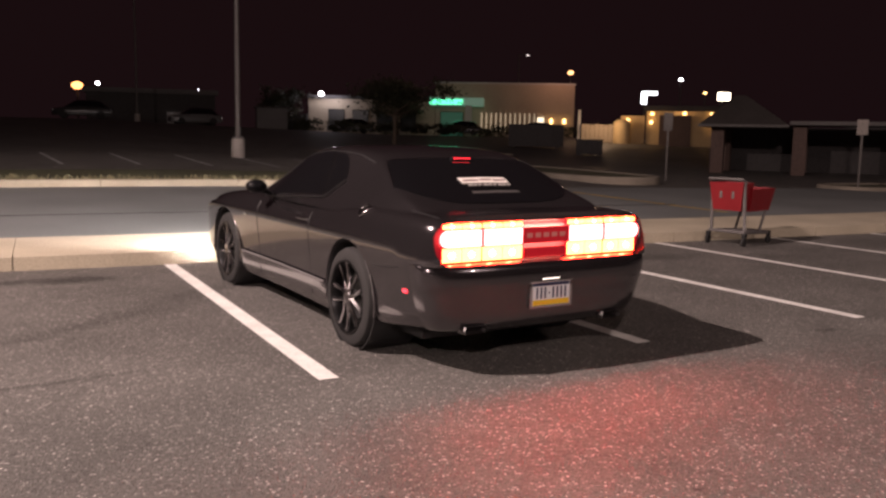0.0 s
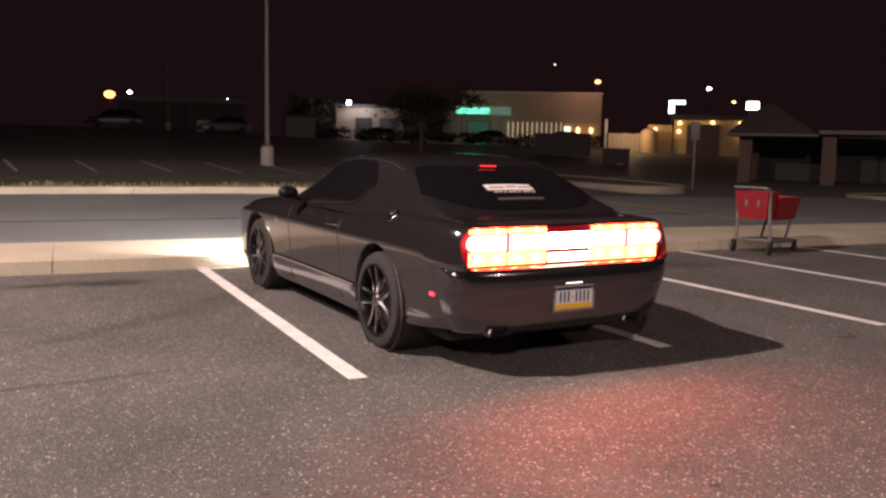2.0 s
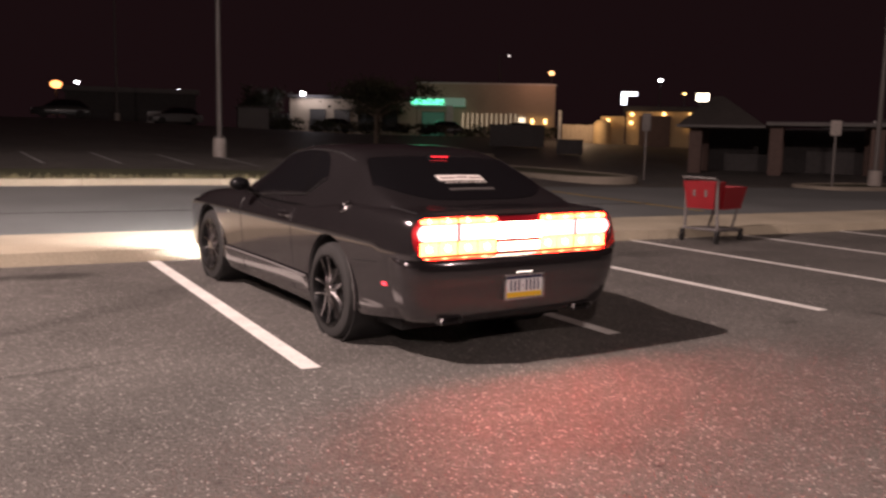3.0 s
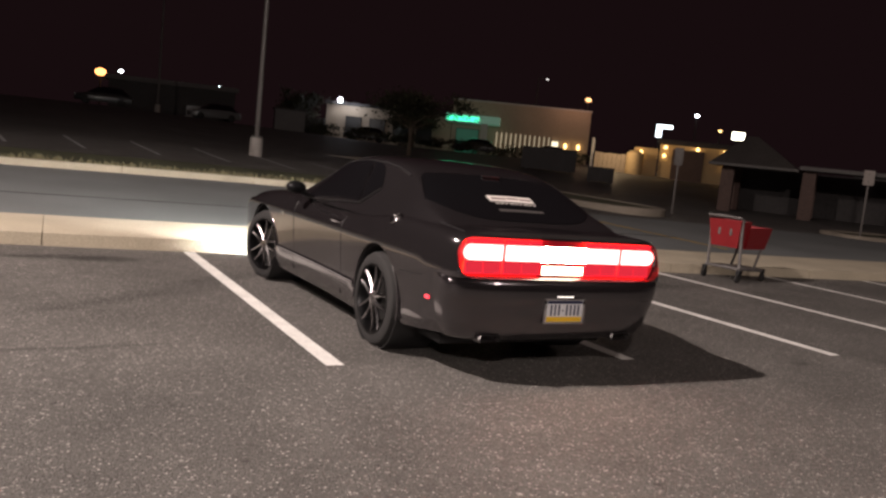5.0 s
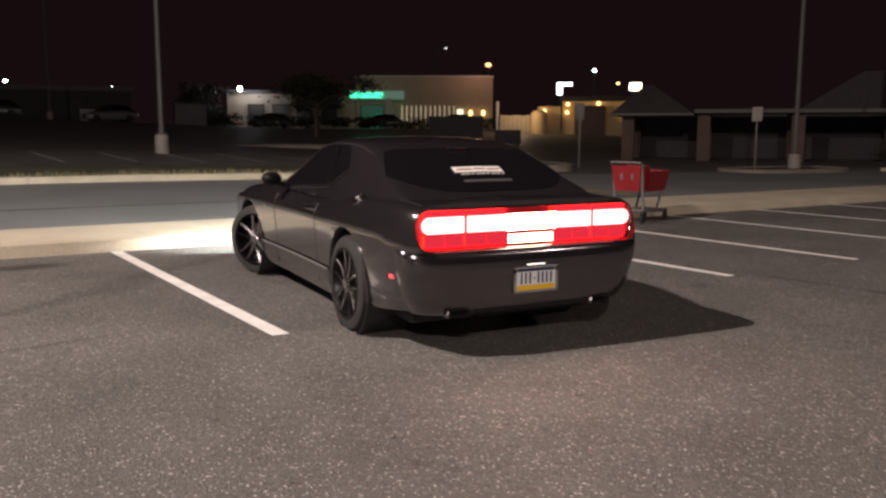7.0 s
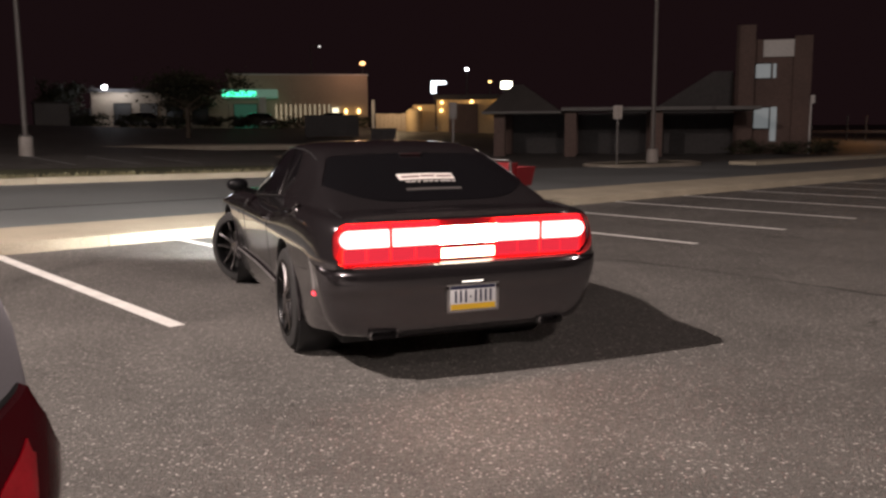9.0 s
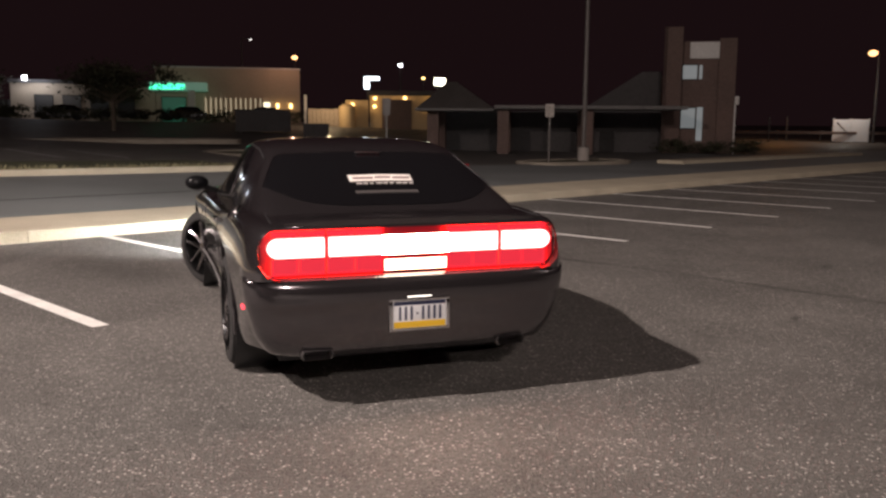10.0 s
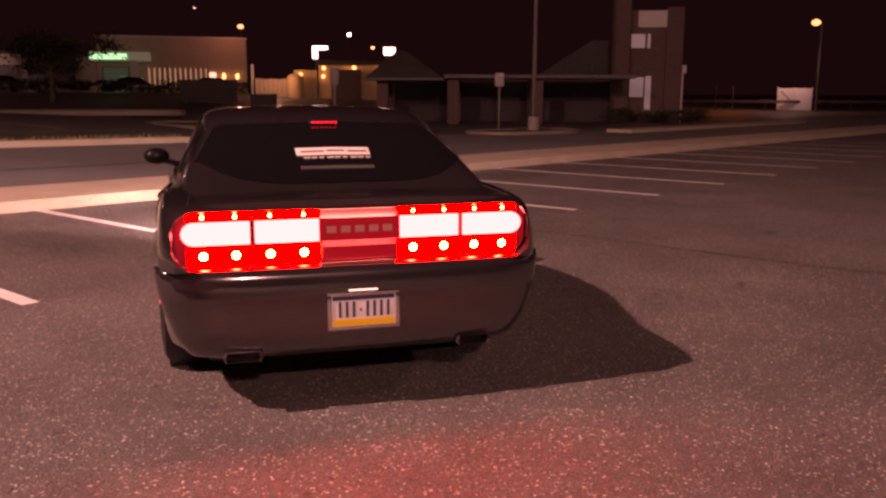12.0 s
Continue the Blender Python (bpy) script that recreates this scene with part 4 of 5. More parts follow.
BRIGHT_LENS = surface("bright_red_lens", (0.36, 0.006, 0.014), 0.14, 0.0, vary=0.3, grain=55, patch=14, bump=0.5, coat=0.4, depth=0.004)
DARK_LENS.node_tree.nodes["Principled BSDF"].inputs["Specular IOR Level"].default_value = 0.25


def parked_hatch():
    """The pale car beside the camera: its rear corner, flank and lamps show."""
    silver = surface("silver_paint", (0.30, 0.287, 0.31), 0.2, 0.35, vary=0.06, grain=300, patch=1.5, bump=0.02, coat=0.7, depth=0.001)
    c = thing("parked_car", (-3.618, -4.221, 0), "silver-white hatchback standing in the aisle with dark red tail lamps", "car", rz=81)
    wide = [(-0.966, 0.80), (-0.93, 0.84), (-0.85, 0.87), (-0.4, 0.90), (0.5, 0.905), (2.2, 0.90), (2.7, 0.87), (3.0, 0.78), (3.15, 0.62)]
    top = [(-0.966, 1.19), (-0.957, 1.21), (-0.6, 1.22), (0.6, 1.13), (1.7, 1.0), (2.4, 0.92), (3.0, 0.78), (3.15, 0.68)]
    low = [(-0.966, 0.92), (-0.945, 0.72), (-0.92, 0.48), (-0.89, 0.36), (-0.8, 0.28), (0, 0.2), (2.6, 0.19), (3.15, 0.28)]

    def sec(y):
        w, t, b = curve(wide, y), curve(top, y), curve(low, y)
        return [(0, b), (w * 0.6, b), (w - 0.07, b + 0.02), (w - 0.02, b + 0.12), (w, max(0.55, b + 0.14)), (w - 0.005, max(0.72, b + 0.15)), (w - 0.02, max(t - 0.10, b + 0.16)), (w - 0.045, t - 0.02), (w - 0.10, t), (w * 0.4, t + 0.01), (0, t + 0.015)]
    ys = [-0.966, -0.957, -0.945, -0.93, -0.92, -0.905, -0.89, -0.87, -0.75, -0.5, -0.2, 0.1, 0.5, 1.0, 1.5, 2.0, 2.3, 2.6, 2.8, 3.0, 3.1, 3.15]
    cuts = [drum(s * 0.6, s * 1.2, y, 0.33, 0.36) for y in (0, 2.55) for s in (-1, 1)]
    part("body", carved(loft(bmesh.new(), [(y, sec(y)) for y in ys]), cuts, "body"), silver, c, "silver-white painted body", 30)
    roof = [(-0.976, 1.185), (-0.974, 1.26), (-0.967, 1.34), (-0.946, 1.43), (-0.90, 1.52), (-0.80, 1.60), (-0.6, 1.65), (-0.3, 1.675), (0.4, 1.68), (0.9, 1.64), (1.2, 1.53), (1.6, 1.29), (2.0, 0.985)]

    def csec(y):
        t = curve(roof, y)
        h = max(t - 1.16, 0.02)
        w = curve([(-0.976, 0.825), (-0.9, 0.85), (-0.8, 0.85), (-0.4, 0.86), (0.8, 0.85), (2.0, 0.76)], y)
        return [(0, 0.98), (w + 0.012, 1.0), (w + 0.006, 1.16), (w - h * 0.22, t - 0.07 * min(1, h * 3)), (w - h * 0.25 - 0.05, t - 0.02), (w - h * 0.26 - 0.16, t), (0, t + 0.015)]
    part("cabin", loft(bmesh.new(), [(y, csec(y)) for y in (-0.976, -0.975, -0.974, -0.971, -0.967, -0.958, -0.946, -0.925, -0.90, -0.85, -0.80, -0.7, -0.6, -0.45, -0.3, 0, 0.4, 0.9, 1.2, 1.6, 2.0)]), silver, c, "silver roof and pillars", 30)
    bm = sheet(bmesh.new(), lambda a, b: Vector(((a - 0.5) * (1.26 - 0.2 * b), -0.984 + 0.07 * b * b, 1.24 + 0.27 * b)), 8, 8, 0.004)
    part("rear_window", bm, TINT, c, "dark rear window")
    bm = sheet(bmesh.new(), lambda a, b: Vector(((a - 0.5) * (1.16 + 0.24 * b), 1.16 + 0.74 * b, curve(roof, 1.16 + 0.74 * b) + 0.02 - 0.012 * (2 * a - 1) ** 2)), 8, 8, 0.004)
    part("windscreen", bm, TINT, c, "dark sloping windscreen")
    for s in (-1, 1):
        bm = sheet(bmesh.new(), lambda a, b: Vector((s * (0.862 - 0.105 * b), -0.28 + 1.7 * a - 0.35 * a * b + 0.05 * b, 1.22 + 0.34 * b)), 8, 5, 0.004)
        part("side_window", bm, TINT, c, "dark side window")
        # wrap-round lamp: dark upper lens, bright red lower lens, pointed at its top rear corner

        def skin(a, z, out):
            """Along the corner: a 0 on the rear face, 0.4 at the corner, 1 forward on the flank."""
            if a < 0.4:
                k = a / 0.4
                return Vector((s * (0.55 + 0.265 * k), -0.995 + 0.01 * k ** 3 - out * 0.4 + 0.04 * max(0, (1.11 - z) / 0.12) ** 2, z))
            k = (a - 0.4) / 0.6
            y = -0.985 + 0.110 * k
            w = curve([(-0.985, 0.815), (-0.965, 0.838), (-0.92, 0.856), (-0.84, 0.872)], y)
            return Vector((s * (w - 0.004 + out), y + (1 - k) * 0.04 * max(0, (1.11 - z) / 0.12) ** 2, z))

        def lamp(a, b, out=0.012):
            top = curve([(0, 1.11), (0.35, 1.13), (0.40, 1.15), (0.43, 1.18), (0.46, 1.20), (0.49, 1.213), (0.51, 1.223), (0.53, 1.25), (0.56, 1.238), (0.60, 1.23), (0.70, 1.215), (0.80, 1.195), (0.88, 1.17), (0.94, 1.14), (0.98, 1.10), (1.0, 1.06)], a)
            foot = curve([(0, 1.0), (0.4, 0.985), (0.75, 0.975), (1.0, 0.99)], a)
            return skin(a, foot + (top - foot) * b, out)
        lens = part("tail_lamp", sheet(bmesh.new(), lamp, 24, 18, 0.02), DARK_LENS, c, "dark red wrap-round tail lamp")
        part("red_lens", sheet(bmesh.new(), lambda a, b: lamp(0.33 + 0.60 * a, 0.02 + b * curve([(0, 0.92), (0.14, 0.88), (0.22, 0.76), (0.6, 0.62), (1, 0.40)], a), 0.0335), 24, 10, 0.003), BRIGHT_LENS, lens, "bright red lower lens")
        part("lamp_rim", tube(bmesh.new(), [tuple(lamp(1.0, k / 12, 0.012)) for k in range(13)] + [tuple(lamp(1 - 0.045 * k, 1.0, 0.012)) for k in range(1, 13)], 0.005, 6), TRIM, lens)
        for y in (0, 2.55):
            w = new("wheel")
            w.parent = c
            w.location = (s * 0.78, y, 0.33)
            part("tyre", lathe(bmesh.new(), [(-0.1, 0.2), (-0.1, 0.3), (-0.07, 0.33), (0.07, 0.33), (0.1, 0.3), (0.1, 0.2)], 32), TYRE, w)
            part("rim", lathe(bmesh.new(), [(s * 0.02, 0.2), (s * 0.09, 0.2), (s * 0.06, 0.1), (s * 0.08, 0.03)], 24), RIM, w)
    part("rear_bumper", block(-0.74, 0.74, -0.925, -0.8, 0.33, 0.54, 0.05), silver, c)
    part("front_bumper", block(-0.70, 0.70, 3.0, 3.2, 0.25, 0.5, 0.06), TRIM, c, "black front bumper insert")


parked_hatch()


def sign_post(x, y, top, w, h, label, rz=0.0, back=True, panel=POLE):
    z = land(x, y)
    s = thing("sign_post", (x, y, z), label, "road sign", rz=rz)
    part("post", block(-0.03, 0.03, -0.02, 0.02, -0.1, top, 0.004), POLE, s, "thin galvanised post")
    part("panel", block(-w / 2, w / 2, -0.035, -0.022, top - h, top, 0.006), panel, s, "blank pale back of a road sign")
    for k in (0.25, 0.75):
        part("bolt", block(-0.015, 0.015, -0.042, -0.034, top - h * k - 0.015, top - h * k + 0.015, 0.003), TRIM, s)


sign_post(24.27, 12.77, 2.3, 0.34, 0.5, "blank-backed rectangular sign on a thin post", rz=-60, panel=FOOTING)
sign_post(19.9, 17.2, 2.35, 0.30, 0.62, "dim grey sign on a thin post on the island", rz=-50)


# darker tone than the near kerb's concrete, to keep the islands dim
ISLAND_KERB = surface("island_kerb_concrete", (0.24, 0.205, 0.165), 0.9, vary=0.3, grain=30, patch=0.9, bump=0.5, depth=0.006)


def ring_island(name, x, y, rx, ry, rz, label):
    """A raised planting island: a kerb ring round dark earth."""
    t = thing(name, (x, y, land(x, y)), label, "kerb", kind="structure", rz=rz)
    n = 40
    bm = bmesh.new()
    rings = []
    for k, z in ((1.0, -0.1), (1.0, 0.13), (0.985, 0.15), (0.965, 0.15), (0.95, 0.13), (0.95, -0.1)):
        rings.append([bm.verts.new((math.copysign(abs(math.cos(a)) ** 0.6, math.cos(a)) * (rx - (1 - k) * 3), math.copysign(abs(math.sin(a)) ** 0.6, math.sin(a)) * (ry - (1 - k) * 3), z)) for a in (i * math.tau / n for i in range(n))])
    for r0, r1 in zip(rings, rings[1:]):
        for k in range(n):
            bm.faces.new((r0[k], r0[(k + 1) % n], r1[(k + 1) % n], r1[k]))
    part("kerb_ring", bm, ISLAND_KERB, t)
    bm = bmesh.new()
    bm.faces.new([bm.verts.new((math.copysign(abs(math.cos(a)) ** 0.6, math.cos(a)) * (rx - 0.12), math.copysign(abs(math.sin(a)) ** 0.6, math.sin(a)) * (ry - 0.12), 0.10)) for a in (i * math.tau / n for i in range(n))])
    part("turf", bm, GRASS, t, smooth=None)


ring_island("island_1", 17.2, 20.0, 1.6, 5.2, -8, "long grassed island with a pale kerb beyond the aisle")
ring_island("island_2", 25.8, 12.6, 2.6, 1.3, -10, "small kerbed island round a lamp pole")
ring_island("island_3", 17.5, 37.0, 8.0, 1.6, -42, "far grassed island with a pale kerb")

# ---------------------------------------------------------------- far side: buildings
BRICK = surface("brown_brick", (0.125, 0.082, 0.070), 0.85, vary=0.3, grain=9, patch=0.6, bump=0.4)
BEIGE = surface("beige_render", (0.46, 0.37, 0.28), 0.85, vary=0.15, grain=8, patch=0.3, bump=0.2)
PALE = surface("pale_panel", (0.60, 0.58, 0.56), 0.7, vary=0.15, grain=8, patch=0.4, bump=0.1)
TAN = surface("tan_render", (0.55, 0.40, 0.22), 0.85, vary=0.15, grain=8, patch=0.4, bump=0.2)
SHINGLE = surface("grey_shingle", (0.075, 0.066, 0.062), 0.9, vary=0.3, grain=10, patch=0.8, bump=0.4)
FASCIA = surface("dim_fascia", (0.14, 0.132, 0.128), 0.8, vary=0.2, grain=8, patch=0.5, bump=0.1)
DARK = surface("dark_wall", (0.06, 0.055, 0.055), 0.85, vary=0.3, grain=6, patch=0.5, bump=0.2)
# faint glow in place of the light that the bank's panes reflect
GLASS_REFLECT = glow("pane_reflection_glow", (0.62, 0.70, 0.72), 0.16, (0.3, 0.33, 0.34))
SLIT_LIT = glow("lit_slit_window", (1.0, 0.83, 0.55), 0.42)
GREEN = glow("green_sign_light", (0.06, 1.0, 0.50), 2.2)
# the sign's green light on the canopy, put into its material as glow
CANOPY_GLOW = glow("green_canopy_glow", (0.20, 0.55, 0.38), 0.20, (0.5, 0.55, 0.5))
SIGN_WHITE = glow("white_sign_light", (0.85, 0.95, 1.0), 5.0)
SIGN_WARM = glow("warm_sign_light", (1.0, 0.95, 0.72), 7.0)
LAMP_ORANGE = glow("sodium_lamp", (1.0, 0.50, 0.20), 3.2)
LAMP_DEEP = glow("deep_sodium_lamp", (1.0, 0.40, 0.12), 4.0)
LAMP_WARM = glow("warm_wall_lamp", (1.0, 0.62, 0.22), 5.0)
LAMP_WHITE = glow("white_lamp", (0.92, 0.95, 1.0), 16.0)


def local_frame(name, left, right, z, label, category, kind=""):
    """A building's own frame: x along its front from left to right, y away from the car park."""
    d = Vector((right[0] - left[0], right[1] - left[1], 0))
    rz = math.degrees(math.atan2(d.y, d.x))
    return thing(name, (left[0], left[1], z), label, category, kind=kind, rz=rz), d.length


def point_lamp(x, y, z, watts, colour, radius=0.15):
    data = bpy.data.lights.new("wall_or_fill_light", "POINT")
    data.energy, data.color, data.shadow_soft_size = watts, colour, radius
    ob = new("wall_or_fill_light", data)
    ob.location = (x, y, z)


def window(parent, x0, x1, z0, z1, material, y=-0.06, frame_=0.08):
    w = part("window", block(x0, x1, y - 0.02, y + 0.04, z0, z1), material, parent, smooth=None)
    bm = bmesh.new()
    for a, b, c, d in ((x0 - frame_, x1 + frame_, z1, z1 + frame_), (x0 - frame_, x1 + frame_, z0 - frame_, z0), (x0 - frame_, x0, z0, z1), (x1, x1 + frame_, z0, z1)):
        box(bm, a, b, y - 0.06, y + 0.05, c, d)
    part("window_frame", bm, TRIM, w, smooth=None)
    return w


def store():
    b, w = local_frame("store_building", (45.0, 77.5), (57.4, 69.0), 1.5, "tall beige flat-roofed shop with a green-lit entrance canopy", "building")
    part("wall", block(0, w, 0, 12, -0.5, 5.72), BEIGE, b, "plain beige rendered wall", smooth=None)
    part("parapet", block(-0.1, w + 0.1, -0.1, 12.1, 5.72, 5.86), PALE, b, smooth=None)
    for k in range(12):
        x = 5.0 + k * 0.52
        part("slit_window", block(x, x + 0.12, -0.09, -0.02, 0.7, 2.6), SLIT_LIT, b, "narrow lit vertical window", smooth=None)
        part("fin", block(x + 0.24, x + 0.38, -0.35, 0, 0.5, 2.7, 0.02), BEIGE, b, smooth=None)
    part("lit_panel", block(11.0, 11.8, -0.2, -0.05, 0.9, 2.2), glow("lit_machine", (1.0, 0.9, 0.62), 1.6), b, "small lit panel by the wall", smooth=None)
    for x in (12.6, 14.0):
        part("wall_lamp", lathe(bmesh.new(), [(1.55, 0.1), (1.7, 0.16), (1.95, 0.16), (2.1, 0.08)], 12, "z", (x, -0.3, 0)), LAMP_WARM, b)
    canopy = part("canopy", block(-0.4, 5.3, -3.6, -0.02, 3.25, 4.05, 0.03), CANOPY_GLOW, b, "entrance canopy given a faint green glow", smooth=None)
    part("green_sign", block(-0.3, 3.1, -3.72, -3.62, 3.32, 3.85, 0.02), GREEN, canopy, "glowing green sign band")
    part("column", block(3.4, 4.1, -3.5, -2.8, -0.5, 3.25, 0.03), PALE, b, "square entrance column")
    window(b, 0.6, 3.0, 0.0, 2.6, glow("green_window", (0.1, 0.5, 0.3), 0.10))
    low, w2 = local_frame("low_building", (32.6, 83.5), (45.0, 77.6), 1.7, "long low pale building with dim shop windows", "building")
    part("wall", block(0, w2, 0, 9, -0.5, 3.6), BEIGE, low, smooth=None)
    part("roof_edge", block(-0.2, w2 + 0.1, -0.3, 9.2, 3.6, 3.95), DARK, low, smooth=None)
    for k in range(4):
        window(low, 2.2 + k * 2.6, 3.8 + k * 2.6, 0.3, 2.4, plain("dim_glass", (0.06, 0.06, 0.06), 0.1))
    lamp = part("wall_lamp", lathe(bmesh.new(), [(3.85, 0.08), (3.95, 0.21), (4.2, 0.21), (4.3, 0.08)], 14, "z", (1.4, -0.7, 0)), glow("bright_white_lamp", (0.9, 0.94, 1.0), 30), low, "bright white wall lamp")
    part("dark_bay", block(-5.0, -0.1, -1.5, 5, -0.5, 1.9), DARK, low, "dark low outbuilding", smooth=None)
    point_lamp(34.5, 80.9, 5.4, 130, (0.85, 0.9, 1.0))
    point_lamp(47.3, 72.4, 3.3, 4, (0.12, 1.0, 0.5))
    # orange fill with no fixture, added to light the shop front
    point_lamp(54.6, 67.4, 8.5, 170, (1.0, 0.55, 0.36))


store()


def diner():
    b, w = local_frame("diner_building", (52.9, 53.1), (57.3, 48.4), 1.1, "small tan restaurant with warm wall lamps under its eaves", "building")
    part("wall", block(0, w, 0, 7, -0.6, 3.0), TAN, b, "tan rendered wall lit from above", smooth=None)
    part("roof_edge", block(-0.2, w + 0.2, -0.5, 7.2, 3.0, 3.45, 0.03), DARK, b, smooth=None)
    for x, z in ((0.5, 2.6), (0.45, 1.85), (3.3, 2.65), (5.6, 2.6), (5.6, 1.7)):
        part("wall_lamp", lathe(bmesh.new(), [(z, 0.06), (z + 0.06, 0.17), (z + 0.2, 0.15), (z + 0.3, 0.05)], 12, "z", (x, -0.32, 0)), LAMP_WARM, b, "warm glowing wall lamp")
    part("bay", block(1.2, 3.9, -1.2, 0, -0.6, 2.6, 0.03), BRICK, b, "darker projecting bay", smooth=None)
    yard, w2 = local_frame("service_yard", (48.2, 57.2), (52.8, 53.2), 1.1, "pale walled service yard beside the restaurant", "building")
    part("wall", block(4.0, w2, 0, 4, -0.6, 2.55), TAN, yard, "tan wall in warm light", smooth=None)
    for k in range(8):
        part("fence_board", block(0.5 + k * 0.40, 0.88 + k * 0.40, -0.5, -0.42, -0.6, 1.75 - 0.03 * (k % 3), 0.01), BEIGE, yard, smooth=None)
    part("tank", lathe(bmesh.new(), [(-0.6, 0.75), (1.9, 0.75), (2.15, 0.45), (2.2, 0.1)], 24, "z", (4.1, -1.0, 0)), TAN, yard, "pale upright tank")
    part("post", block(0.15, 0.4, -0.2, 0.0, -0.6, 3.0, 0.02), PALE, yard)
    part("wall_lamp", lathe(bmesh.new(), [(1.9, 0.06), (2.0, 0.16), (2.2, 0.16), (2.3, 0.06)], 12, "z", (4.6, -0.3, 0)), LAMP_WARM, yard, "warm glowing wall lamp")
    # unseen fill without a fixture, added to brighten the yard fence
    point_lamp(47.9, 53.2, 3.6, 260, (1.0, 0.72, 0.42))
    point_lamp(54.2, 50.3, 3.6, 190, (1.0, 0.70, 0.36))
    for name, x, y, z, cells, m, lab in (("pylon_sign", 60.0, 61.5, 5.55, ((0, 1.6, 0.5, 0.86), (0, 0.55, -0.42, 0.5)), SIGN_WHITE, "glowing white angular pylon sign on a post"),
                                         ("pylon_sign", 62.7, 53.9, 5.7, ((0, 1.15, -0.3, 0.45),), SIGN_WARM, "glowing warm-white sign on a post")):
        p = thing(name, (x, y, land(x, y)), lab, "sign", rz=-45)
        part("post", block(0.25, 0.45, 0.1, 0.3, -0.3, z - land(x, y), 0.01), DARK, p)
        for x0, x1, z0, z1 in cells:
            part("sign_face", block(x0, x1, 0, 0.2, z - land(x, y) + z0, z - land(x, y) + z1, 0.05), m, p, "glowing sign face")


diner()


def street_lamp(x, y, z, material, size, label, arm=0.0, rz=0.0):
    g = land(x, y)
    p = thing("street_lamp", (x, y, g), label, "street lamp", rz=rz)
    part("post", tube(bmesh.new(), [(0, 0, -0.3), (0, 0, (z - g) * 0.6), (0, 0, z - g + 0.1)], [0.11, 0.09, 0.06], 8), DARK, p)
    if arm:
        part("arm", tube(bmesh.new(), [(0, 0, z - g), (arm, 0, z - g + 0.2)], 0.05, 6), DARK, p)
    part("lamp_head", lathe(bmesh.new(), [(-0.3 * size, 0.2 * size), (-0.1 * size, 0.45 * size), (0.15 * size, 0.42 * size), (0.3 * size, 0.15 * size)], 14, "z", (arm, 0, z - g)), material, p, "glowing lamp head")


street_lamp(60.1, 73.2, 8.9, LAMP_ORANGE, 0.78, "sodium street lamp glowing orange on a dark post")
street_lamp(69.1, 65.1, 8.2, LAMP_WHITE, 0.5, "small white street lamp on a thin dark post")
street_lamp(55.5, 76.9, 10.8, glow("dim_white_lamp", (0.9, 0.85, 0.8), 1.4), 0.34, "twin-headed tall lamp, barely lit", arm=1.0, rz=-35)
street_lamp(10.8, 94.1, 6.1, LAMP_DEEP, 1.3, "sodium lamp glowing orange near a far roof")
street_lamp(12.8, 93.8, 6.4, LAMP_WHITE, 0.5, "small white lamp near a far roof")
street_lamp(22.9, 91.8, 5.9, LAMP_WHITE, 0.55, "small white lamp near a far roof")
street_lamp(17.8, 92.9, 5.9, LAMP_WHITE, 0.35, "small white lamp near a far roof")
street_lamp(74.5, 66.5, 7.0, LAMP_WARM, 0.45, "tiny warm lamp on a far post")
street_lamp(83.7, 17.6, 8.2, LAMP_ORANGE, 0.9, "sodium street lamp glowing orange on a tall post", arm=0.9, rz=160)


def far_left():
    b, w = local_frame("far_shed", (10.5, 86.0), (22.5, 83.6), 1.9, "long dark single-storey building with a pale roof edge", "building")
    part("wall", block(0, w, 0, 8, -0.5, 3.3), DARK, b, smooth=None)
    part("roof_edge", block(-0.3, w + 0.3, -0.4, 8.2, 3.3, 3.75), FASCIA, b, "pale roof edge", smooth=None)
    window(b, 7.5, 9.0, 0.2, 1.5, plain("dim_glass_far", (0.25, 0.24, 0.24), 0.2))
    s, w = local_frame("small_shed", (22.6, 70.5), (25.2, 69.8), 2.0, "small pale shed beside the lamp pole", "building")
    part("wall", block(0, w, 0, 2.5, -0.4, 1.7), FASCIA, s, smooth=None)
    part("roof", block(-0.15, w + 0.15, -0.2, 2.6, 1.7, 1.85), DARK, s, smooth=None)


far_left()


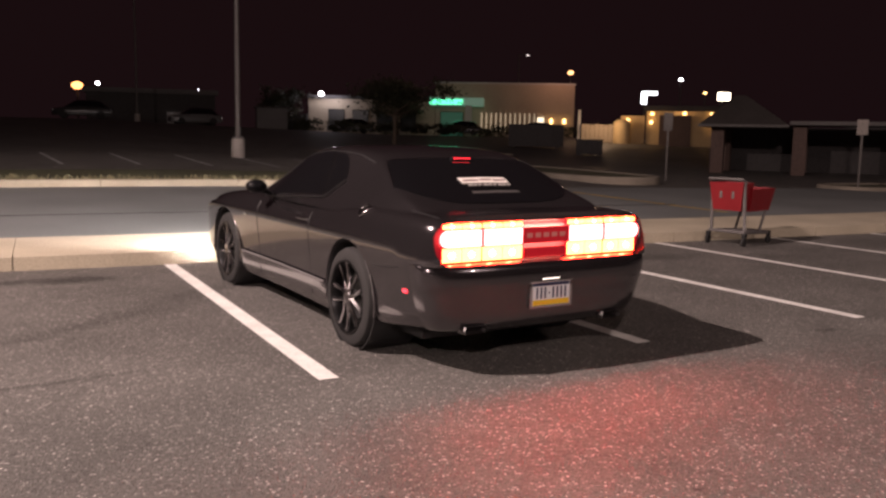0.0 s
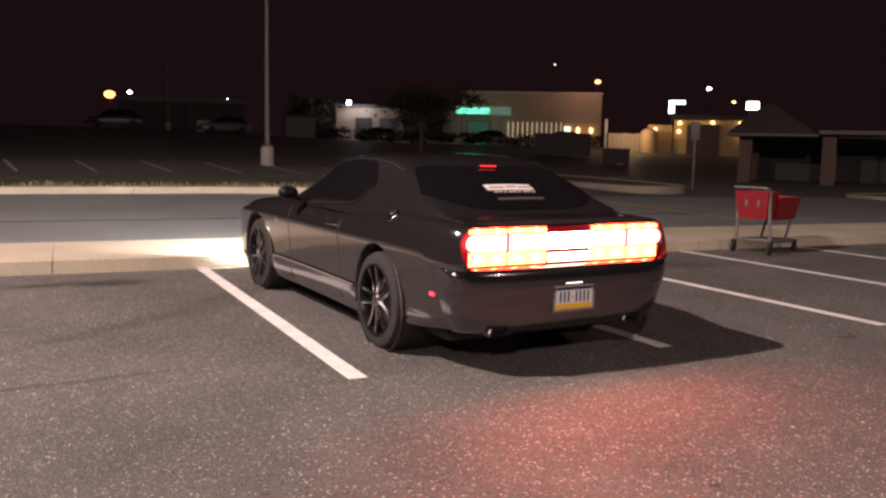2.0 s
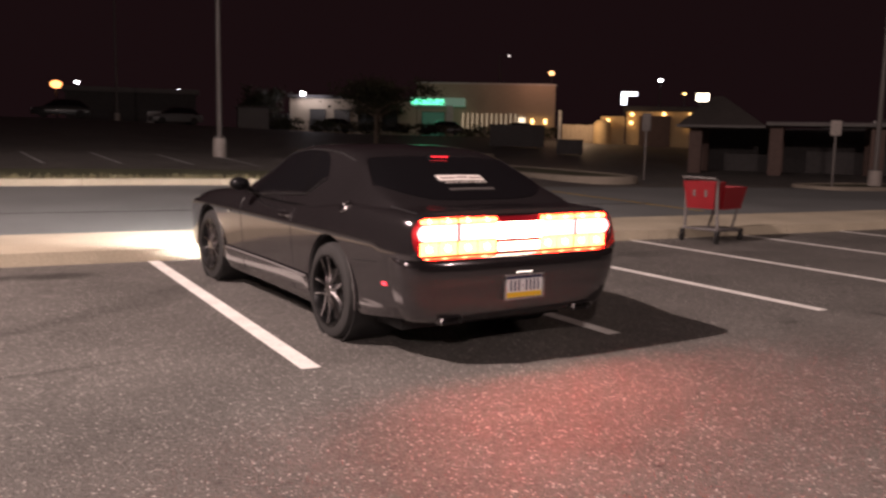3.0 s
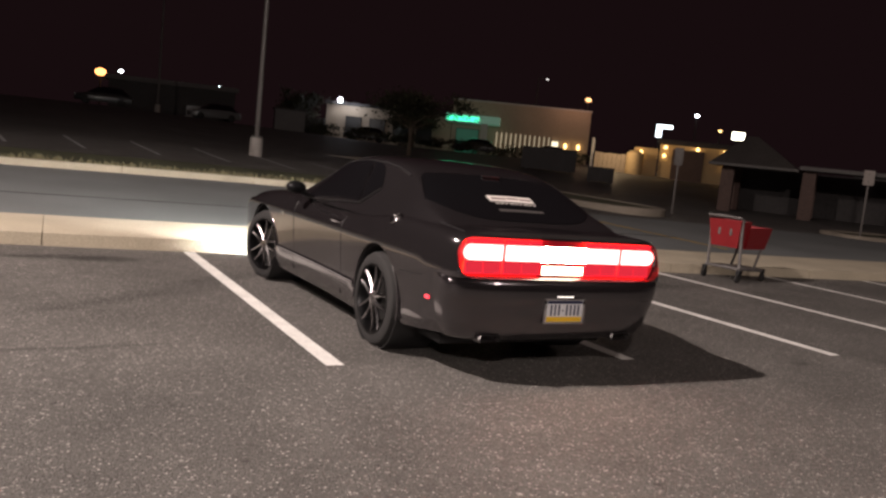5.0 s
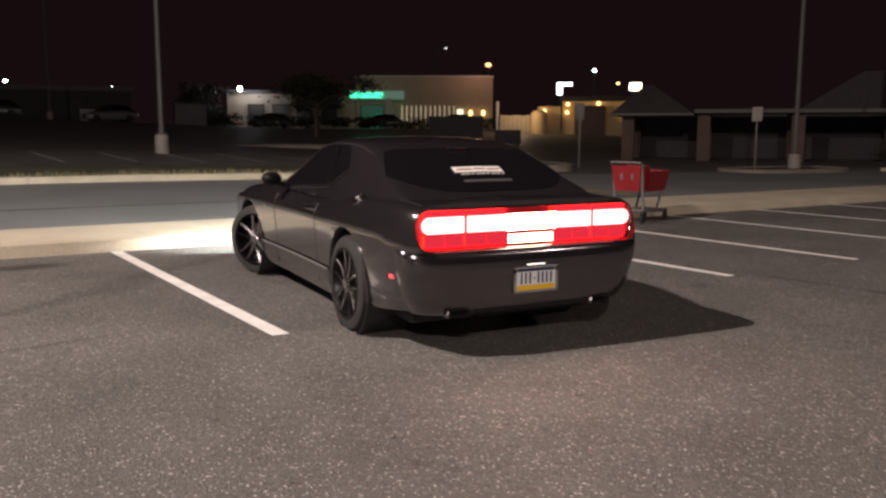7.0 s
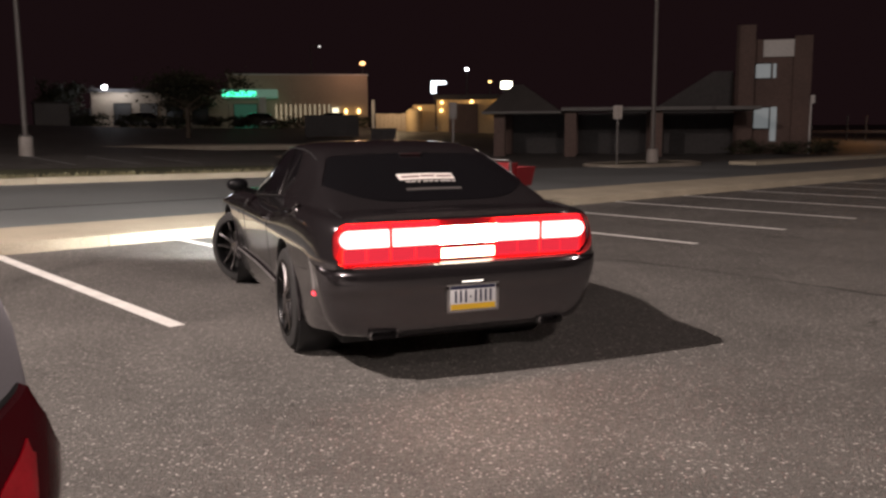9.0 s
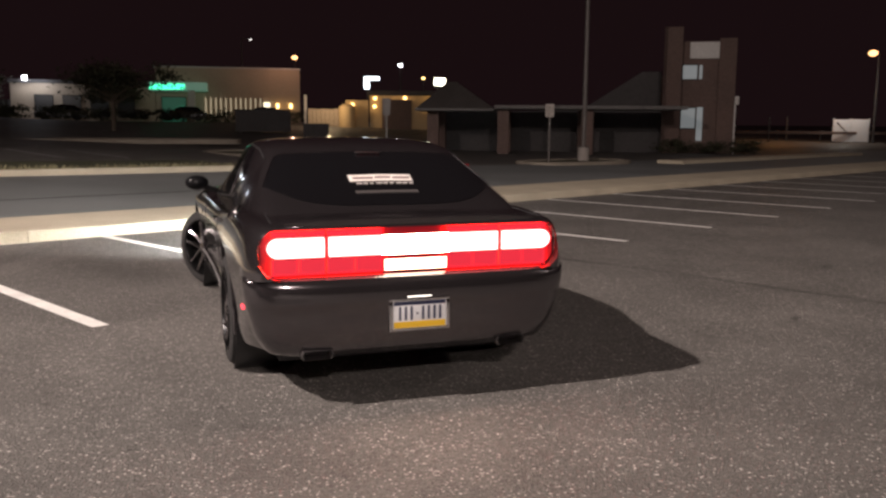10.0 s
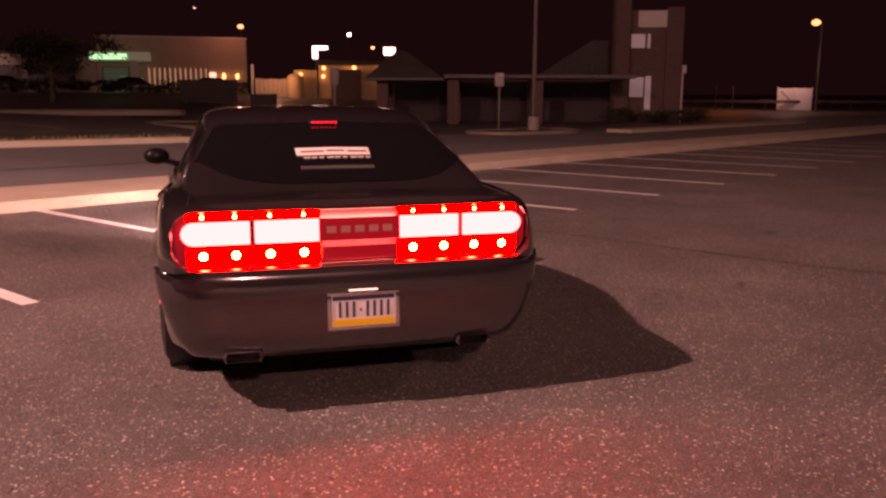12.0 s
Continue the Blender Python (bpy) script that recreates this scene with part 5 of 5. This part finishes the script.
def dark_car(x, y, rz, colour, label):
    """A far parked car, seen as a dim outline."""
    c = thing("parked_car", (x, y, land(x, y)), label, "car", "far parked cars", rz=rz)
    paint = plain("far_car_paint", colour, 0.3, 0.2, 0.6)
    secs = []
    for y_, w, t in ((-2.2, 0.7, 0.75), (-2.1, 0.8, 0.9), (-1.2, 0.88, 0.95), (0, 0.9, 0.95), (1.2, 0.88, 0.9), (2.0, 0.82, 0.78), (2.25, 0.65, 0.65)):
        secs.append((y_, [(0, 0.25), (w - 0.05, 0.25), (w, 0.5), (w - 0.02, 0.75 * t + 0.1), (w - 0.12, t), (0, t + 0.02)]))
    part("body", loft(bmesh.new(), secs), paint, c)
    secs = []
    for y_, w, t in ((-1.9, 0.7, 0.95), (-1.3, 0.66, 1.42), (0, 0.64, 1.48), (0.5, 0.66, 1.42), (1.3, 0.72, 0.93)):
        secs.append((y_, [(0, 0.85), (0.78, 0.86), (w, t - 0.06), (w - 0.1, t), (0, t + 0.02)]))
    part("cabin", loft(bmesh.new(), secs), TINT, c, "dark glass and roof")
    for s in (-1, 1):
        for y_ in (-1.35, 1.4):
            part("wheel", lathe(bmesh.new(), [(-0.1, 0.28), (-0.08, 0.32), (0.08, 0.32), (0.1, 0.28)], 18, "x", (s * 0.8, y_, 0.32)), TYRE, c)
        part("headlight", block(s * 0.6 - 0.15, s * 0.6 + 0.15, 2.12, 2.2, 0.62, 0.74, 0.02), plain("far_lamp_glass", (0.5, 0.5, 0.5), 0.1), c)


dark_car(33.5, 74.5, 60, (0.12, 0.12, 0.13), "silver car parked before the low pale building")
dark_car(44.0, 70.5, 55, (0.03, 0.03, 0.035), "dark car parked under the green canopy")
dark_car(50.5, 66.5, 40, (0.12, 0.12, 0.13), "grey car parked beside the tall shop")
dark_car(8.0, 70.0, 80, (0.04, 0.04, 0.04), "dark car parked in the far lot")
dark_car(17.5, 72.0, 90, (0.16, 0.16, 0.16), "pale car parked in the far lot")


def bins():
    for (x, y, w, d, h, rz, lab) in ((36.1, 46.9, 4.0, 1.8, 1.62, -35, "large dark rubbish skip behind the verge"), (35.8, 40.4, 1.75, 1.2, 1.0, -40, "small dark rubbish bin behind the verge")):
        t = thing("rubbish_skip", (x, y, land(x, y)), lab, "skip", rz=rz)
        part("body", block(-w / 2, w / 2, -d / 2, d / 2, 0.1, h, 0.04), DARK, t)
        part("lid", block(-w / 2 - 0.05, w / 2 + 0.05, -d / 2 - 0.05, d / 2 + 0.05, h, h + 0.08, 0.02), TRIM, t)
        for sx in (-1, 1):
            part("foot", block(sx * w * 0.4 - 0.1, sx * w * 0.4 + 0.1, -d / 2, d / 2, 0, 0.1), DARK, t)


bins()


def foliage(name, x, y, rx, ry, rz_, height, count, seed, label, trunk=None, size=0.16, category="tree", lift=0.0):
    rng = random.Random(seed)
    g = land(x, y) + lift
    t = thing(name, (x, y, g), label, category)
    if trunk:
        part("trunk", tube(bmesh.new(), [(0, 0, -0.2), (0.05, 0.02, trunk * 0.5), (0, 0, trunk), (0.05, 0, height)], [0.17, 0.13, 0.11, 0.04], 10), BARK, t)
        for k in range(7):
            a = k * 2.4
            z = trunk * (0.85 + 0.05 * k)
            part("limb", tube(bmesh.new(), [(0, 0, z), (math.cos(a) * rx * 0.4, math.sin(a) * ry * 0.4, z + 0.5), (math.cos(a) * rx * 0.8, math.sin(a) * ry * 0.8, z + 0.9)], [0.07, 0.045, 0.015], 6), BARK, t)
    verts, faces = [], []
    clumps = [(rng.gauss(0, 0.5) * rx, rng.gauss(0, 0.5) * ry, height - rz_ + rng.uniform(-0.7, 0.9) * rz_, rng.uniform(0.25, 0.5)) for _ in range(26)]
    for i in range(count):
        cx, cy, cz, r = rng.choice(clumps)
        p = Vector((cx + rng.gauss(0, r) * rx * 0.5, cy + rng.gauss(0, r) * ry * 0.5, max(0.03, cz + rng.gauss(0, r) * rz_ * 0.6)))
        u = Vector((rng.uniform(-1, 1), rng.uniform(-1, 1), rng.uniform(-1, 1))).normalized()
        v = u.orthogonal().normalized()
        s = size * rng.uniform(0.6, 1.4)
        n0 = len(verts)
        verts += [p - u * s, p + v * s * 0.5, p + u * s, p - v * s * 0.5]
        faces.append((n0, n0 + 1, n0 + 2, n0 + 3))
    me = bpy.data.meshes.new("crown")
    me.from_pydata([tuple(v) for v in verts], [], faces)
    me.materials.append(LEAF)
    ob = new("crown", me)
    ob.parent = t
    ob["kind"] = "stuff"


foliage("tree", 25.1, 48.4, 2.6, 2.4, 1.0, 4.2, 3200, 3, "small spreading dark-leaved tree before the low pale building", trunk=2.0, size=0.14)
foliage("tree", 38.5, 74.0, 2.8, 2.4, 1.1, 4.0, 1800, 8, "dark tree beside the shop canopy", trunk=1.8, size=0.2)
foliage("tree", 29.0, 82.0, 2.6, 2.0, 1.6, 4.4, 1500, 9, "dark tree at the end of the low building", trunk=1.4, size=0.22)
for k in range(9):
    foliage("hedge", 27.0 + k * 3.0, 70.0 - k * 1.7, 1.9, 0.7, 0.5, 1.0, 700, 20 + k, "clipped dark hedge along the far road", size=0.13, category="hedge")


def pavilion():
    """The drive-through canopy of the closed bank: hipped end, long flat arm, brick piers."""
    b, w = local_frame("drive_through_canopy", (29.9, 25.9), (38.4, 14.2), 0.0, "dark drive-through canopy with a grey hipped roof on brick piers", "building")
    bm = bmesh.new()
    e = [(0.68, -1.2, 2.34), (4.62, -1.2, 2.34), (4.62, 4.6, 2.34), (0.68, 4.6, 2.34)]
    lo = [bm.verts.new(p) for p in e]
    top = [bm.verts.new((2.0, 1.7, 3.82)), bm.verts.new((2.5, 1.7, 3.82))]
    bm.faces.new((lo[0], lo[1], top[1], top[0]))
    bm.faces.new((lo[1], lo[2], top[1]))
    bm.faces.new((lo[2], lo[3], top[0], top[1]))
    bm.faces.new((lo[3], lo[0], top[0]))
    bm.faces.new(lo[::-1])
    part("hipped_roof", bm, SHINGLE, b, "grey shingled hipped roof", smooth=None)
    part("eave", block(0.62, 4.68, -1.26, 4.66, 2.22, 2.336, 0.01), FASCIA, b, "pale eaves board", smooth=None)
    part("arm_roof", block(4.69, w, -0.9, 3.5, 2.34, 2.52, 0.02), FASCIA, b, "long flat pale-edged arm", smooth=None)
    for x in (1.45, 5.15, 9.5):
        for y in (0, 3.6):
            part("pier", block(x - 0.3, x + 0.3, y - 0.3, y + 0.3, -0.4, 2.22 if x < 5 else 2.34, 0.01), BRICK, b, "brick pier")
    part("back_wall", block(1.2, w, 4.9, 5.2, -0.4, 2.3), DARK, b, smooth=None)


pavilion()


def bank():
    b, w = local_frame("bank_building", (40.7, 17.6), (43.2, 12.7), 0.2, "closed two-storey brown brick bank with twin pylons and pale windows", "building")
    part("pylon", block(0.78, 1.76, 0, 1.4, -0.4, 6.70, 0.02), BRICK, b, "tall brick pylon", smooth=None)
    part("pylon", block(3.72, 4.62, 0.3, 1.7, -0.4, 6.08, 0.02), BRICK, b, "tall brick pylon", smooth=None)
    part("core_wall", block(1.76, 3.72, 0.55, 8, -0.4, 5.95), BRICK, b, smooth=None)
    part("sign_panel", block(2.16, 3.715, 0.38, 0.54, 5.0, 5.9, 0.02), PALE, b, "blank pale sign panel")
    for z0, z1 in ((3.9, 4.65), (1.2, 2.3)):
        window(b, 1.82, 2.58, z0, z1, GLASS_REFLECT, y=0.5, frame_=0.05)
        part("side_pane", block(2.70, 2.86, 0.44, 0.54, z0, z1), GLASS_REFLECT, b, "pale narrow pane", smooth=None)
    part("door_light", block(2.66, 2.98, 0.40, 0.53, 0.5, 2.35), GLASS_REFLECT, b, "pale narrow side light", smooth=None)
    part("small_lamp", block(4.64, 4.86, 0.3, 0.6, 2.5, 2.95, 0.03), PALE, b)
    part("downpipe", block(4.63, 4.71, 0.32, 0.4, -0.2, 2.5), PALE, b)
    # long wing with a pitched roof towards the canopy
    prof = [(-6.3, -0.4), (-6.3, 2.3), (-3.4, 2.5), (-0.4, 4.4), (0.64, 4.4), (0.64, -0.4)]
    bm = bmesh.new()
    near = [bm.verts.new((x, 1.9, z)) for x, z in prof]
    back = [bm.verts.new((x, 8.8, z)) for x, z in prof]
    bm.faces.new(near)
    bm.faces.new(back[::-1])
    for k in range(6):
        bm.faces.new((near[k], back[k], back[(k + 1) % 6], near[(k + 1) % 6]))
    part("wing", bm, DARK, b, "dark wing with a sloping roof", smooth=None)
    part("gutter_pipe", block(-3.7, -3.6, 1.78, 1.88, -0.2, 2.6), PALE, b)


bank()
for k in range(3):
    foliage("shrub", 40.9 + k * 0.9, 15.9 - k * 1.5, 1.0, 0.9, 0.35, 0.75, 900, 40 + k, "low dark clipped shrub before the bank", size=0.07, category="shrub", lift=0.0)


def board():
    t = thing("site_board", (82.7, 20.9, 0.0), "white hoarding panels standing at the roadside", "hoarding", rz=-72)
    for k in range(2):
        part("panel", block(k * 1.55, k * 1.55 + 1.5, 0, 0.05, 0.1, 2.2, 0.01), WHITE, t, "white board panel")
    for x in (0, 1.52, 3.05):
        part("post", block(x - 0.05, x + 0.05, 0.06, 0.14, -0.2, 2.3), PALE, t)
    part("brace", tube(bmesh.new(), [(0.3, -0.02, 1.9), (1.3, -0.02, 0.9)], 0.04, 6), TRIM, t)
    # unseen lamp added to brighten the white hoarding
    point_lamp(80.5, 19.5, 5.0, 340, (1.0, 0.92, 0.8))
    for x, y in ((76, 28), (77.5, 25), (80.9, 24.6)):
        p = thing("bollard_post", (x, y, land(x, y)), "thin grey roadside post in the distance", "post")
        part("post", tube(bmesh.new(), [(0, 0, -0.2), (0, 0, 2.4)], 0.06, 6), POLE, p)
    r = thing("far_barrier", (70, 38, land(70, 38)), "low roadside barrier in orange light", "barrier", rz=-55)
    part("rail", block(0, 34, 0, 0.2, 0.35, 0.6, 0.02), BRICK, r)
    for k in range(9):
        part("barrier_post", block(k * 4.0, k * 4.0 + 0.15, 0.2, 0.35, -0.2, 0.7), DARK, r)
    # unseen orange lamp added to tint the ground round the barrier
    point_lamp(79.5, 24.5, 6.0, 420, (1.0, 0.42, 0.12))


board()
tagged(slab_row("pavement_bank", 28.5, 46.5, 7.0, 8.2, 0.14, 3.0, CONCRETE, "pale pavement before the bank", "pavement"))


def crack():
    """A sealed crack that wanders down the aisle behind the bays."""
    bm = bmesh.new()
    rng = random.Random(5)
    rows = []
    for k in range(41):
        f = k / 40
        x, y = 5.2 + 0.06 * math.sin(f * 9) + rng.uniform(-0.025, 0.025), -0.6 - 6.4 * f
        w = 0.012 + rng.uniform(0, 0.016)
        rows.append([bm.verts.new((x + w, y, 0.003)), bm.verts.new((x - w, y, 0.003))])
    for a, b in zip(rows, rows[1:]):
        bm.faces.new((a[1], b[1], b[0], a[0]))
    me = bpy.data.meshes.new("crack")
    bm.to_mesh(me)
    bm.free()
    me.materials.append(surface("crack_filler", (0.045, 0.042, 0.04), 0.7, vary=0.3, grain=60, patch=4, bump=0.2))
    tagged(new("pavement_crack", me), "dark wandering crack in the asphalt", "crack", kind="structure")


crack()

# ---------------------------------------------------------------- what moves
# seconds, rear axle x and y, heading of the coupe; it backs out of its bay to the left
CAR_ROWS = [
    (0, 1.342, 0.715, 0.78), (3.5, 1.342, 0.715, 0.78), (4.2, 1.363, 0.688, 0.48), (4.8, 1.383, 0.581, -0.43), (5.0, 1.389, 0.502, -0.83), (5.5, 1.389, 0.33, -2.63),
    (6.0, 1.398, 0.157, -4.04), (6.5, 1.392, -0.056, -6.24), (6.7, 1.369, -0.165, -7.34), (7.1, 1.342, -0.398, -9.64), (7.5, 1.3, -0.646, -11.95), (7.9, 1.249, -0.899, -14.45),
    (8.3, 1.186, -1.157, -16.85), (8.5, 1.154, -1.286, -18.45), (9.0, 1.063, -1.588, -22.46), (9.5, 0.952, -1.846, -26.06), (10.0, 0.864, -2.059, -28.98), (10.5, 0.768, -2.242, -31.5),
    (11.0, 0.657, -2.416, -33.62), (11.5, 0.584, -2.504, -34.74), (12.0, 0.589, -2.502, -34.96)]
STEER = [(0, 0), (3.5, 2), (4.8, 14), (5.5, 24), (6.5, 30), (8.3, 34), (10.5, 34), (11.2, 33), (12, 33)]
# brake and reversing lights, their switching imitated by a turn: share of the half turn that hides their lit face
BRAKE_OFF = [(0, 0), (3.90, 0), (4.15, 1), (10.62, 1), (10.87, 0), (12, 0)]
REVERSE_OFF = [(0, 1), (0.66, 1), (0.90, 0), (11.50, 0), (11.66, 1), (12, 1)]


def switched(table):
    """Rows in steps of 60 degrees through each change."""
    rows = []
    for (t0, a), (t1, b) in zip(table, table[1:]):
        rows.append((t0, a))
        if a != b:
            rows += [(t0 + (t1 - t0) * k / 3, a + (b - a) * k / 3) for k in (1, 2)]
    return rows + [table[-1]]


def motions():
    walk(CAR, [(t, pose(x, y, 0, 0, 0, yaw)) for t, x, y, yaw in CAR_ROWS])
    roll, turned = 0.0, []
    for i, (t, x, y, yaw) in enumerate(CAR_ROWS):
        if i:
            roll += math.hypot(x - CAR_ROWS[i - 1][1], y - CAR_ROWS[i - 1][2]) / 0.362
        turned.append((t, math.degrees(roll)))
    for (axle, side), w in WHEELS.items():
        x, y, z = w.location
        walk(w, [(t, pose(x, y, z, 0, 0, curve(STEER, t) if axle == "front" else 0) @ pose(0, 0, 0, a)) for t, a in turned])
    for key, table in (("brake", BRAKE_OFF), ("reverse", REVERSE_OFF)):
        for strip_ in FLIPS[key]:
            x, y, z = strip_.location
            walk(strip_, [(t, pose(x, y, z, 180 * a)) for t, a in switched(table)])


motions()
